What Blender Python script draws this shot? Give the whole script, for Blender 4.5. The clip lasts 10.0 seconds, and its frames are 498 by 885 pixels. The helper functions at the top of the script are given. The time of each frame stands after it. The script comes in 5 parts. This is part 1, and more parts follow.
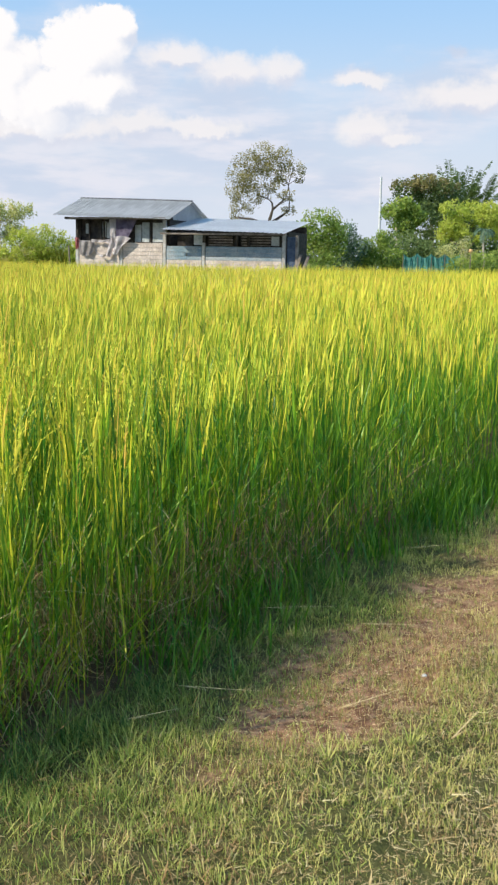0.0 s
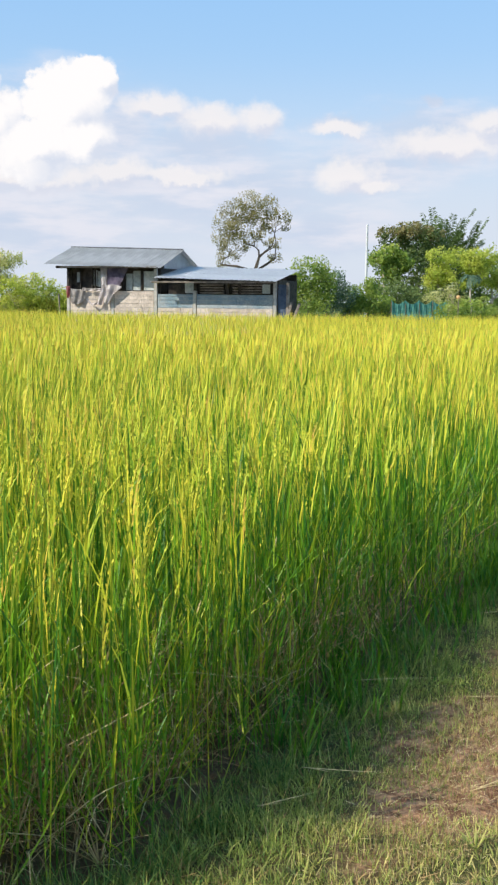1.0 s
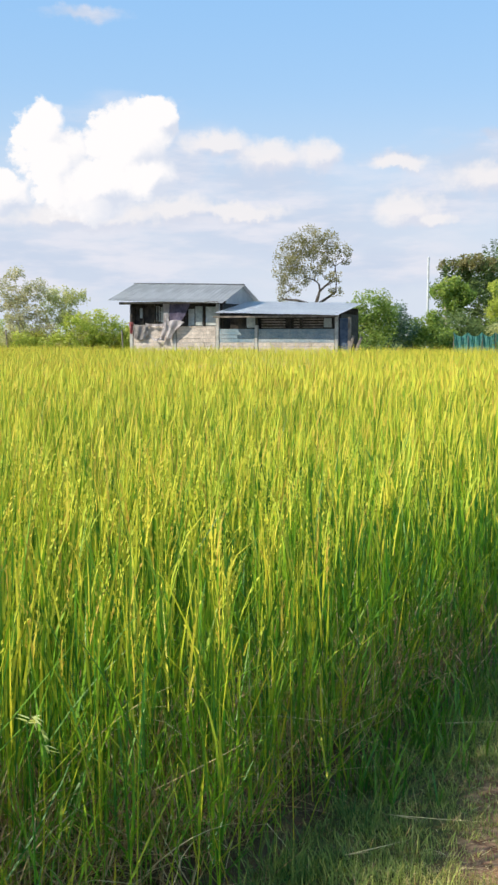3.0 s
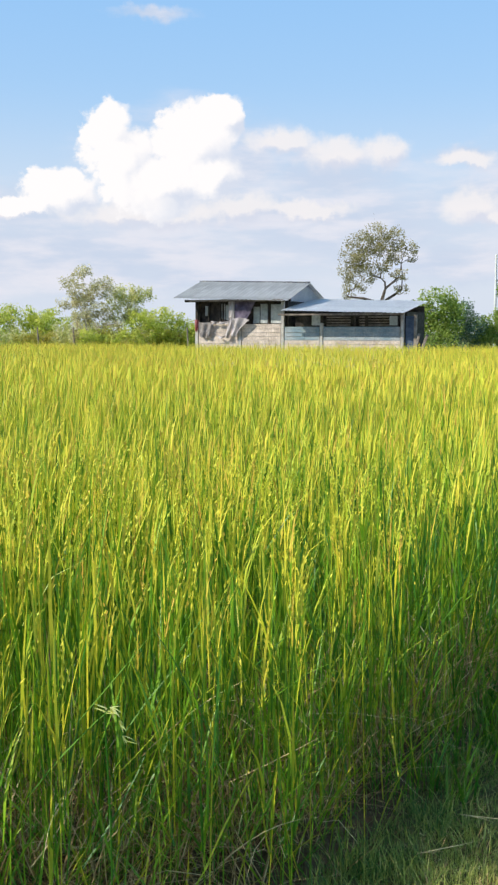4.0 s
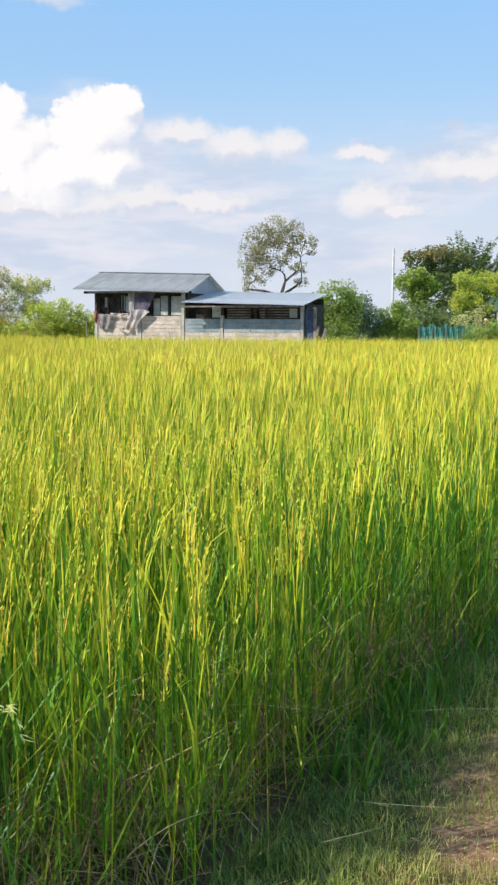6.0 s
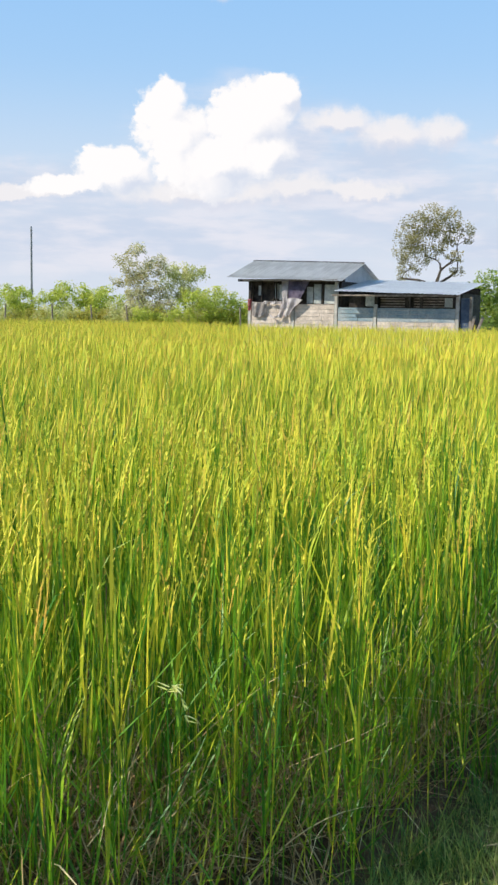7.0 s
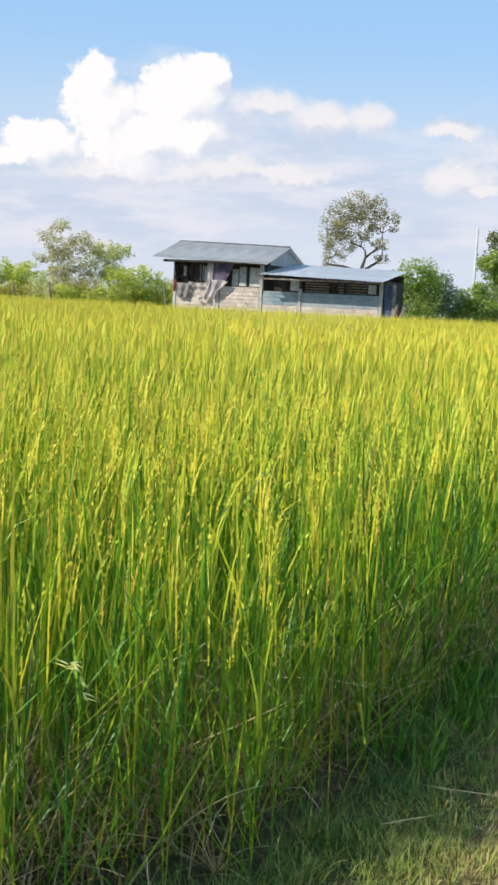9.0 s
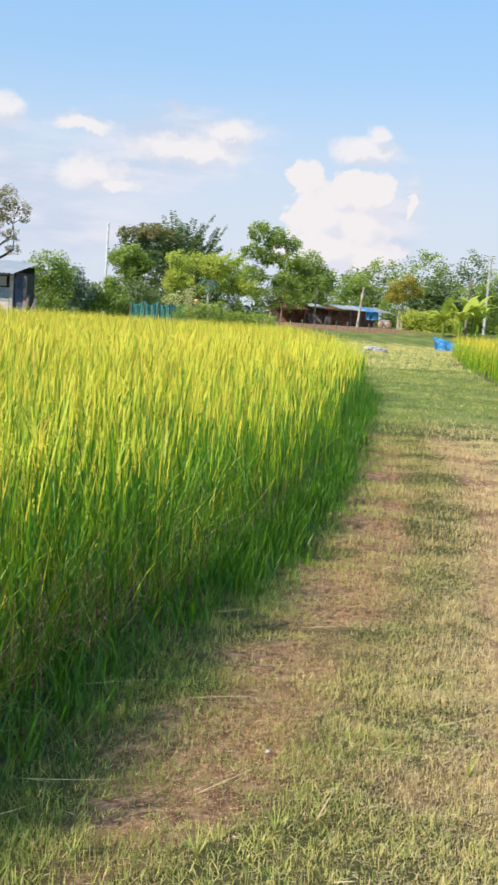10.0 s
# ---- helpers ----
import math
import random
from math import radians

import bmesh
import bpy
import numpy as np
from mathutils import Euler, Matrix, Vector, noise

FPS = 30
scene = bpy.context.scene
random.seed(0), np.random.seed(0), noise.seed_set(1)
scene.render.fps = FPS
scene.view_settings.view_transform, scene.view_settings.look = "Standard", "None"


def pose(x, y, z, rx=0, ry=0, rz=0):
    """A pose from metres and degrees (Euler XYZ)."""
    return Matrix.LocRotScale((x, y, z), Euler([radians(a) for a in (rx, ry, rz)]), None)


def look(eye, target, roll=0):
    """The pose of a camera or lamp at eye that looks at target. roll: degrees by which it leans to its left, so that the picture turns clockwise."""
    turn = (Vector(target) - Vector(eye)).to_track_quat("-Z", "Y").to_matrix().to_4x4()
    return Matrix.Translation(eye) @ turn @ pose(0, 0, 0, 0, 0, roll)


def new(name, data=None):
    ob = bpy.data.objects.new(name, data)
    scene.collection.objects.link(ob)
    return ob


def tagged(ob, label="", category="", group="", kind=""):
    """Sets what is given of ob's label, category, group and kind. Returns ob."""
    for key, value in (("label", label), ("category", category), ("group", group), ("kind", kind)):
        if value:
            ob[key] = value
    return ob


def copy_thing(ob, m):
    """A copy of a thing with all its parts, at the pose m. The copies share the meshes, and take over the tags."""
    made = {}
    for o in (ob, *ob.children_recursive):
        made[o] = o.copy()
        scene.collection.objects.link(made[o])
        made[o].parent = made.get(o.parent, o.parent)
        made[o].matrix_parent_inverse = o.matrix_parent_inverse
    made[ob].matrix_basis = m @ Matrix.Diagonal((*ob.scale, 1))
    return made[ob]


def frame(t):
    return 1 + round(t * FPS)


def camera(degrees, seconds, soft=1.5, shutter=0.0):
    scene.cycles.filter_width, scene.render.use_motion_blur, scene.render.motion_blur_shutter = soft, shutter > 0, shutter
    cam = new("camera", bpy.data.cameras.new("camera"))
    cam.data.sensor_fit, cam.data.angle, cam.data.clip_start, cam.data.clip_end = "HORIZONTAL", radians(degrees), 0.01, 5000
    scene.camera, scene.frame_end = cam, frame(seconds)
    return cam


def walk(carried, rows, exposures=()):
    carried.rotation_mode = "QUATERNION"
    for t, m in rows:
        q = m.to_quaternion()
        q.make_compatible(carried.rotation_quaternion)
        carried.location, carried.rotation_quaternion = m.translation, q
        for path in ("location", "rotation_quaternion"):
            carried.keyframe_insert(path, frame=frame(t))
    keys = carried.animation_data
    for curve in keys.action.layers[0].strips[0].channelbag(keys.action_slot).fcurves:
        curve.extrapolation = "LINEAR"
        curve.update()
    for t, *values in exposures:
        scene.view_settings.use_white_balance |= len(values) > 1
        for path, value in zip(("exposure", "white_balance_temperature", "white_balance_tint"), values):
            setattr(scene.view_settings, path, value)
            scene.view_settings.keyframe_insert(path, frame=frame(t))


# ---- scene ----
cam = camera(25.9, 10.0, soft=2.5, shutter=0.10)
PATH = [
    (0, (0.801, 0.07, 1.421), (0.809, 2.041, 1.081), 0.9),
    (0.5, (0.579, 0.172, 1.472), (0.608, 2.153, 1.199), 1.2),
    (1, (0.355, 0.14, 1.502), (0.395, 2.123, 1.244), 0.6),
    (1.5, (0.272, 0.157, 1.51), (0.267, 2.146, 1.296), 0.7),
    (2, (0.293, 0.18, 1.509), (0.286, 2.169, 1.308), 0.4),
    (2.5, (0.312, 0.205, 1.5), (0.311, 2.195, 1.302), 0.1),
    (3, (0.285, 0.184, 1.511), (0.213, 2.173, 1.314), -0.0),
    (3.2, (0.278, 0.181, 1.51), (0.141, 2.167, 1.311), -0.4),
    (4.3, (0.252, 0.171, 1.507), (0.062, 2.152, 1.306), 0.1),
    (4.5, (0.252, 0.171, 1.507), (0.067, 2.152, 1.306), 0.1),
    (5, (0.32, 0.189, 1.501), (0.37, 2.178, 1.298), -0.5),
    (5.2, (0.32, 0.189, 1.501), (0.409, 2.177, 1.298), -0.5),
    (6.3, (0.239, 0.214, 1.495), (0.166, 2.2, 1.274), 0.5),
    (6.5, (0.239, 0.214, 1.495), (0.116, 2.197, 1.27), 0.5),
    (7, (0.196, 0.272, 1.473), (-0.083, 2.238, 1.236), 0.9),
    (7.5, (0.169, 0.196, 1.487), (-0.184, 2.147, 1.231), 1.5),
    (8, (0.171, 0.258, 1.459), (-0.237, 2.196, 1.183), 1.5),
    (8.5, (0.181, 0.256, 1.464), (-0.193, 2.201, 1.187), 2.1),
    (9, (0.229, 0.293, 1.461), (0.094, 2.271, 1.196), 2.8),
    (9.5, (0.305, 0.251, 1.478), (0.51, 2.225, 1.229), 3.9),
    (9.8, (0.359, 0.231, 1.484), (0.761, 2.175, 1.238), 4.1),
    (10, (0.383, 0.249, 1.477), (0.903, 2.165, 1.237), 3.9),
]
walk(cam, [(t, look(eye, target, roll)) for t, eye, target, roll in PATH], exposures=[(0, 0.15)])

# ---------------------------------------------------------------- light
SUN_AZ, SUN_EL = radians(244), radians(37)      # from +y, clockwise seen from above


def to_sun():
    return Vector((math.sin(SUN_AZ) * math.cos(SUN_EL), math.cos(SUN_AZ) * math.cos(SUN_EL), math.sin(SUN_EL)))


sun_data = bpy.data.lights.new("sun", "SUN")
sun_data.energy, sun_data.angle, sun_data.color = 5.0, radians(0.6), (1.0, 0.92, 0.78)
sun = new("sun", sun_data)
sun.matrix_world = look((0, 0, 40), Vector((0, 0, 40)) - to_sun())


class Nodes:
    """Short hand for node trees."""

    def __init__(self, tree):
        self.tree = tree
        tree.nodes.clear()

    def add(self, kind, **values):
        n = self.tree.nodes.new(kind)
        for key, value in values.items():
            if key == "op":
                n.operation = value
            elif key == "blend":
                n.data_type, n.blend_type = "RGBA", value
            elif key == "sky":
                n.sky_type = value
            elif key == "attr":
                n.attribute_name = value
        return n

    def link(self, a, b):
        self.tree.links.new(a, b)

    def put(self, socket, value):
        if isinstance(value, bpy.types.NodeSocket):
            self.link(value, socket)
        else:
            socket.default_value = value

    def math(self, op, a, b=0.0, clamp=False):
        n = self.add("ShaderNodeMath", op=op)
        n.use_clamp = clamp
        self.put(n.inputs[0], a)
        self.put(n.inputs[1], b)
        return n.outputs[0]

    def vmath(self, op, a, b=(0, 0, 0)):
        n = self.add("ShaderNodeVectorMath", op=op)
        self.put(n.inputs[0], a)
        self.put(n.inputs[1], b)
        return n.outputs["Value"] if op == "LENGTH" else n.outputs[0]

    def noise(self, where, scale, detail=4.0, rough=0.55, color=False):
        n = self.add("ShaderNodeTexNoise")
        self.put(n.inputs["Vector"], where)
        n.inputs["Scale"].default_value = scale
        n.inputs["Detail"].default_value = detail
        n.inputs["Roughness"].default_value = rough
        return n.outputs["Color" if color else "Fac"]

    def ramp(self, fac, stops, smooth=False):
        n = self.add("ShaderNodeValToRGB")
        self.put(n.inputs[0], fac)
        cr = n.color_ramp
        if smooth:
            cr.interpolation = "EASE"
        while len(cr.elements) < len(stops):
            cr.elements.new(0.5)
        for el, (p, c) in zip(cr.elements, stops):
            el.position = p
            el.color = (*c, 1) if len(c) == 3 else c
        return n.outputs[0]

    def mix(self, fac, a, b, blend="MIX"):
        n = self.add("ShaderNodeMix", blend=blend)
        self.put(n.inputs[0], fac)
        for s, v in ((n.inputs[6], a), (n.inputs[7], b)):
            self.put(s, (*v, 1) if isinstance(v, tuple) and len(v) == 3 else v)
        return n.outputs[2]

    def span(self, value, low, high, smooth=True):
        n = self.add("ShaderNodeMapRange")
        n.interpolation_type = "SMOOTHSTEP" if smooth else "LINEAR"
        self.put(n.inputs[0], value)
        n.inputs[1].default_value, n.inputs[2].default_value = low, high
        return n.outputs[0]


# Fair-weather clouds: azimuth, elevation and half sizes in degrees
CUMULUS = [
    (-12.8, 10.3, 1.4, 1.5),
    (-12.2, 8.7, 2.1, 2.4),
    (-6.9, 11.1, 1.4, 1.1),
    (-8.3, 9.7, 2.6, 2.2),
    (-10.3, 7.6, 3.4, 1.9),
    (-7.5, 8.1, 1.7, 1.5),
    (-15.2, 7.2, 2.2, 1.3),
    (-17.7, 6.3, 2.4, 0.6),
]
TOWER = [
    (17.3, 7.0, 1.2, 0.9),
    (19.4, 6.2, 1.1, 1.3),
    (21.0, 6.4, 0.9, 1.2),
    (18.2, 5.0, 2.3, 1.7),
    (20.0, 4.6, 2.2, 1.8),
    (18.4, 3.4, 3.2, 1.5),
    (20.6, 3.2, 2.0, 1.5),
    (20.3, 5.9, 1.3, 1.1),
    (18.4, 6.2, 1.2, 1.0),
    (22.7, 5.9, 0.25, 0.6),
]
SOFT = [
    (-3.7, 9.8, 2.1, 0.7),
    (-1.1, 9.1, 2.2, 1.0),
    (1.6, 9.2, 1.3, 1.0),
    (-5.7, 6.4, 2.4, 0.9),
    (-2.5, 6.3, 3.0, 0.6),
    (-20.1, 6.0, 3.3, 0.4),
    (-10.6, 6.1, 5.4, 0.9),
    (5.8, 8.7, 1.8, 0.5),
    (6.2, 6.4, 1.8, 1.0),
    (7.3, 5.9, 1.5, 0.5),
    (10.9, 7.9, 3.3, 1.0),
    (13.2, 8.9, 1.5, 0.8),
    (20.1, 8.4, 2.1, 0.9),
    (20.8, 9.2, 0.7, 0.6),
]
WISPS = [
    (-6.0, 6.2, 3.9, 1.5),
    (10.1, 8.1, 4.2, 2.2),
    (7.2, 6.7, 3.6, 1.5),
    (10.9, 8.4, 4.5, 1.8),
    (4.7, 3.6, 4.8, 1.5),
    (-8.6, 3.0, 4.5, 1.3),
    (-19.1, 6.0, 7.8, 1.5),
    (-14.7, 3.9, 14.4, 2.7),
    (-3.1, 6.0, 5.4, 1.2),
    (-0.7, 5.6, 9.6, 2.7),
    (22.7, 6.4, 0.5, 0.9),
    (5.7, 8.9, 2.1, 0.6),
    (10.4, 10.1, 0.9, 0.4),
    (-1.2, 7.9, 4.8, 1.8),
    (-8.4, 8.3, 5.4, 3.3),
    (20.4, 8.3, 2.0, 0.8),
    (21.8, 4.6, 1.8, 2.6),
    (-5.4, 8.6, 2.4, 2.2),
    (-10.4, 15.8, 2.1, 0.4),
]
world = bpy.data.worlds.new("sky")
scene.world = world
world.use_nodes = True
w = Nodes(world.node_tree)
way = w.add("ShaderNodeTexCoord").outputs["Generated"]
xyz = w.add("ShaderNodeSeparateXYZ")
w.link(way, xyz.inputs[0])
az = w.math("MULTIPLY", w.math("ARCTAN2", xyz.outputs[0], xyz.outputs[1]), 57.2958)
el = w.math("MULTIPLY", w.math("ARCSINE", xyz.outputs[2]), 57.2958)
flat = w.add("ShaderNodeCombineXYZ")
w.link(az, flat.inputs[0])
w.link(el, flat.inputs[1])
flat = flat.outputs[0]
puff = w.noise(flat, 0.8, 5.0, 0.6, color=True)
puff = w.vmath("MULTIPLY", w.vmath("SUBTRACT", puff, (0.5, 0.5, 0.5)), (1.7, 1.4, 0))
bent = w.vmath("ADD", flat, puff)
layered = w.vmath("MULTIPLY", flat, (0.30, 1.25, 1.0))


def billows(place, scale):
    """Rounded heads, as on the top of a heaped cloud."""
    n = w.add("ShaderNodeTexVoronoi")
    n.feature = "SMOOTH_F1"
    n.inputs["Smoothness"].default_value = 0.35
    n.inputs["Scale"].default_value = scale
    w.put(n.inputs["Vector"], place)
    return w.math("SUBTRACT", 0.42, n.outputs["Distance"])


def heap(blobs, place):
    total = None
    for a, e, ra, re in blobs:
        d = w.vmath("LENGTH", w.vmath("MULTIPLY", w.vmath("SUBTRACT", place, (a, e, 0)), (1 / ra, 1 / re, 0)))
        d = w.math("SUBTRACT", 1.0, d)
        if total is None:
            total = d
        else:
            n = w.add("ShaderNodeMath", op="SMOOTH_MAX")
            w.link(total, n.inputs[0])
            w.link(d, n.inputs[1])
            n.inputs[2].default_value = 0.25
            total = n.outputs[0]
    return total


sky = w.add("ShaderNodeTexSky", sky="NISHITA")
sky.sun_disc = False
sky.sun_elevation, sky.sun_rotation = SUN_EL, SUN_AZ
sky.air_density, sky.dust_density, sky.ozone_density = 1.0, 0.6, 1.6
azure = w.mix(w.span(el, 5.0, 20.0), (3.9, 5.6, 7.6), (2.5, 4.9, 8.1))
clear = w.mix(0.72, sky.outputs[0], azure)
fine = w.noise(flat, 1.6, 5.0, 0.6)
broad = w.noise(layered, 0.55, 5.0, 0.55)
mild = w.noise(flat, 0.7, 3.0, 0.5)


def towers(place, blobs):
    d = heap(blobs, place)
    d = w.math("ADD", d, w.math("MULTIPLY", billows(place, 0.75), 0.42))
    return w.math("ADD", d, w.math("MULTIPLY", billows(place, 1.9), 0.20))


def shaded(blobs, low, high):
    """How thick a heaped cloud is, and how much of the sun it catches: its shade lies to the lower right."""
    mass = heap(blobs, bent)
    body = towers(bent, blobs)
    rag = w.math("MULTIPLY", w.math("SUBTRACT", fine, 0.5), 0.34)
    lean = w.math("SUBTRACT", mass, heap(blobs, w.vmath("ADD", bent, (-1.1, 0.7, 0))))
    slope = w.math("SUBTRACT", body, towers(w.vmath("ADD", bent, (-0.5, 0.6, 0)), blobs))
    edge = w.span(w.math("ADD", body, rag), -0.06, 0.20)
    sunny = w.math("ADD", w.math("MULTIPLY", slope, 0.55), w.math("MULTIPLY", lean, 0.75))
    return edge, w.span(w.math("ADD", sunny, rag), low, high)


dense, lit = shaded(CUMULUS, -0.72, 0.0)
far_dense, far_lit = shaded(TOWER, -0.55, 0.05)
soft_body = heap(SOFT, bent)
soft = w.math("MULTIPLY", w.span(w.math("ADD", soft_body, w.math("MULTIPLY", w.math("SUBTRACT", mild, 0.5), 0.8)), -0.16, 0.52), 0.86)
veil = heap(WISPS, bent)
thin = w.math("MULTIPLY", w.span(w.math("ADD", veil, w.math("MULTIPLY", w.math("SUBTRACT", broad, 0.5), 1.3)), -0.3, 0.8), 0.85)
haze = w.span(el, 13.0, 2.5)
CLOUD_WHITE, CLOUD_GREY, HAZE = (7.6, 7.4, 7.4), (5.2, 5.6, 6.5), (5.35, 5.7, 6.45)
tone = w.mix(w.math("MULTIPLY", haze, 0.86), clear, HAZE)
tone = w.mix(thin, tone, w.mix(w.span(broad, 0.40, 0.62), (4.5, 5.1, 6.25), (6.1, 6.1, 6.7)))
tone = w.mix(soft, tone, w.mix(w.span(w.math("ADD", w.math("SUBTRACT", soft_body, heap(SOFT, w.vmath("ADD", bent, (-0.3, 0.6, 0)))), w.math("SUBTRACT", mild, 0.5)), -0.4, 0.25), (5.35, 5.55, 6.35), (6.95, 6.7, 6.75)))
tone = w.mix(w.math("MULTIPLY", far_dense, 0.92), tone, w.mix(far_lit, (5.85, 5.85, 6.5), (6.95, 6.6, 6.6)))
tone = w.mix(dense, tone, w.mix(lit, CLOUD_GREY, CLOUD_WHITE))
back = w.add("ShaderNodeBackground")
w.link(tone, back.inputs[0])
back.inputs[1].default_value = 0.12
out = w.add("ShaderNodeOutputWorld")
w.link(back.outputs[0], out.inputs[0])


# ---------------------------------------------------------------- materials
def material(name, build, rough=0.8, metal=0.0, bump=0.0, bump_scale=20.0, through_light=0.0, spec=0.3):
    """A node material; build(n, where) gives its colour."""
    m = bpy.data.materials.new(name)
    m.use_nodes = True
    n = Nodes(m.node_tree)
    where = n.add("ShaderNodeTexCoord").outputs["Object"]
    colour = build(n, where)
    b = n.add("ShaderNodeBsdfPrincipled")
    n.put(b.inputs["Base Color"], colour)
    b.inputs["Roughness"].default_value = rough
    b.inputs["Metallic"].default_value = metal
    b.inputs["Specular IOR Level"].default_value = spec
    if bump:
        k = n.add("ShaderNodeBump")
        k.inputs["Strength"].default_value = bump
        k.inputs["Distance"].default_value = 0.02
        n.link(n.noise(where, bump_scale, 5.0), k.inputs["Height"])
        n.link(k.outputs[0], b.inputs["Normal"])
    shader = b.outputs[0]
    if through_light:
        t = n.add("ShaderNodeBsdfTranslucent")
        n.put(t.inputs[0], colour)
        s = n.add("ShaderNodeMixShader")
        s.inputs[0].default_value = through_light
        n.link(shader, s.inputs[1])
        n.link(t.outputs[0], s.inputs[2])
        shader = s.outputs[0]
    o = n.add("ShaderNodeOutputMaterial")
    n.link(shader, o.inputs[0])
    return m


def attribute(n, name):
    return n.add("ShaderNodeAttribute", attr=name).outputs["Fac"]


def blend_of(a, b, scale=3.0, low=0.35, high=0.65, grain=40.0, amount=0.3):
    """Two tones mottled at one scale, with a finer grain over them."""
    def build(n, where):
        c = n.mix(n.span(n.noise(where, scale), low, high), a, b)
        g = n.ramp(n.noise(where, grain, 3.0), [(0.3, (1 - amount,) * 3), (0.7, (1.0,) * 3)])
        return n.mix(1.0, c, g, "MULTIPLY")
    return build


def leaf_colour(dark, mid, light, low=0.0, high=1.0):
    """Leaf tones by each leaf's own ripeness and painted light and shade, stored in 'hue', with spotting."""
    def build(n, where):
        hue = n.math("ADD", attribute(n, "hue"), n.math("MULTIPLY", n.math("SUBTRACT", n.noise(where, 30.0, 2.0), 0.5), 0.25))
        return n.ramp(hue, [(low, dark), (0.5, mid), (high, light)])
    return build


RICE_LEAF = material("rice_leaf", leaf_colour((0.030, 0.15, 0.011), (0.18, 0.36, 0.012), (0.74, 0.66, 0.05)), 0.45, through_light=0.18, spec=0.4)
RICE_EAR = material("rice_ear", leaf_colour((0.46, 0.56, 0.045), (0.75, 0.66, 0.058), (0.62, 0.39, 0.065)), 0.6, through_light=0.14)
DRY_STRAW = material("dry_straw", leaf_colour((0.15, 0.075, 0.03), (0.48, 0.32, 0.14), (0.86, 0.71, 0.38)), 0.8, through_light=0.15)
LAWN_BLADE = material("lawn_blade", leaf_colour((0.045, 0.14, 0.03), (0.37, 0.43, 0.09), (0.84, 0.70, 0.27)), 0.65, through_light=0.3)


def ground_colour(n, where):
    dry = n.math("ADD", attribute(n, "dry"), n.math("MULTIPLY", n.math("SUBTRACT", n.noise(where, 2.3), 0.5), 0.9))
    green = n.mix(n.span(n.noise(where, 9.0, 6.0, 0.65), 0.25, 0.75), (0.05, 0.055, 0.02), (0.17, 0.14, 0.055))
    green = n.mix(n.math("MULTIPLY", n.span(n.noise(where, 1.3, 5.0), 0.35, 0.7), 0.5), green, (0.12, 0.13, 0.04))
    meadow = n.mix(n.span(n.noise(where, 0.8), 0.35, 0.65), (0.15, 0.20, 0.05), (0.28, 0.30, 0.09))
    green = n.mix(attribute(n, "lush"), green, meadow)
    brown = n.mix(n.span(n.noise(where, 22.0), 0.35, 0.65), (0.20, 0.10, 0.06), (0.50, 0.29, 0.17))
    c = n.mix(n.span(dry, 0.25, 0.75), green, brown)
    c = n.mix(n.span(attribute(n, "mud"), 0.2, 0.8), c, n.mix(n.noise(where, 9.0), (0.07, 0.048, 0.03), (0.22, 0.15, 0.085)))
    g = n.ramp(n.noise(where, 90.0, 3.0), [(0.3, (0.6,) * 3), (0.65, (1.0,) * 3)])
    return n.mix(1.0, c, g, "MULTIPLY")


GROUND = material("field_ground", ground_colour, 0.95, bump=0.8, bump_scale=45.0, spec=0.1)
DARK_BARK = material("dark_bark", blend_of((0.07, 0.055, 0.045), (0.16, 0.13, 0.11), 4.0), 0.9, bump=0.5)
BARK = material("bark", blend_of((0.16, 0.12, 0.08), (0.34, 0.28, 0.21), 4.0), 0.9, bump=0.5)
PALE_BARK = material("pale_bark", blend_of((0.36, 0.30, 0.23), (0.62, 0.55, 0.46), 4.0), 0.9, bump=0.5)
LEAF_OLIVE = material("olive_leaf", leaf_colour((0.15, 0.145, 0.06), (0.33, 0.30, 0.12), (0.50, 0.43, 0.20)), 0.6, through_light=0.4)
LEAF_DARK = material("dark_leaf", leaf_colour((0.07, 0.11, 0.04), (0.16, 0.23, 0.07), (0.30, 0.36, 0.12)), 0.55, through_light=0.35)
LEAF_GREEN = material("green_leaf", leaf_colour((0.10, 0.18, 0.04), (0.27, 0.38, 0.07), (0.50, 0.55, 0.12)), 0.55, through_light=0.42)
LEAF_LIME = material("lime_leaf", leaf_colour((0.20, 0.30, 0.04), (0.52, 0.58, 0.09), (0.76, 0.74, 0.18)), 0.55, through_light=0.4)
LEAF_BLUE = material("blue_green_leaf", leaf_colour((0.04, 0.08, 0.05), (0.12, 0.20, 0.12), (0.27, 0.36, 0.24)), 0.6, through_light=0.25)
LEAF_YELLOW = material("yellowing_leaf", leaf_colour((0.22, 0.22, 0.04), (0.46, 0.42, 0.08), (0.60, 0.50, 0.10)), 0.6, through_light=0.35)
LEAF_BROWN = material("brownish_leaf", leaf_colour((0.14, 0.13, 0.05), (0.29, 0.26, 0.10), (0.42, 0.36, 0.16)), 0.6, through_light=0.35)
SEED_HEAD = material("seed_head", leaf_colour((0.60, 0.66, 0.16), (0.78, 0.80, 0.26), (0.88, 0.86, 0.38)), 0.7, through_light=0.3)
LEAF_BEIGE = material("beige_leaf", leaf_colour((0.32, 0.31, 0.13), (0.56, 0.52, 0.27), (0.80, 0.74, 0.48)), 0.65, through_light=0.42)
LEAF_PALE = material("pale_leaf", leaf_colour((0.36, 0.40, 0.12), (0.62, 0.62, 0.24), (0.84, 0.78, 0.46)), 0.65, through_light=0.42)


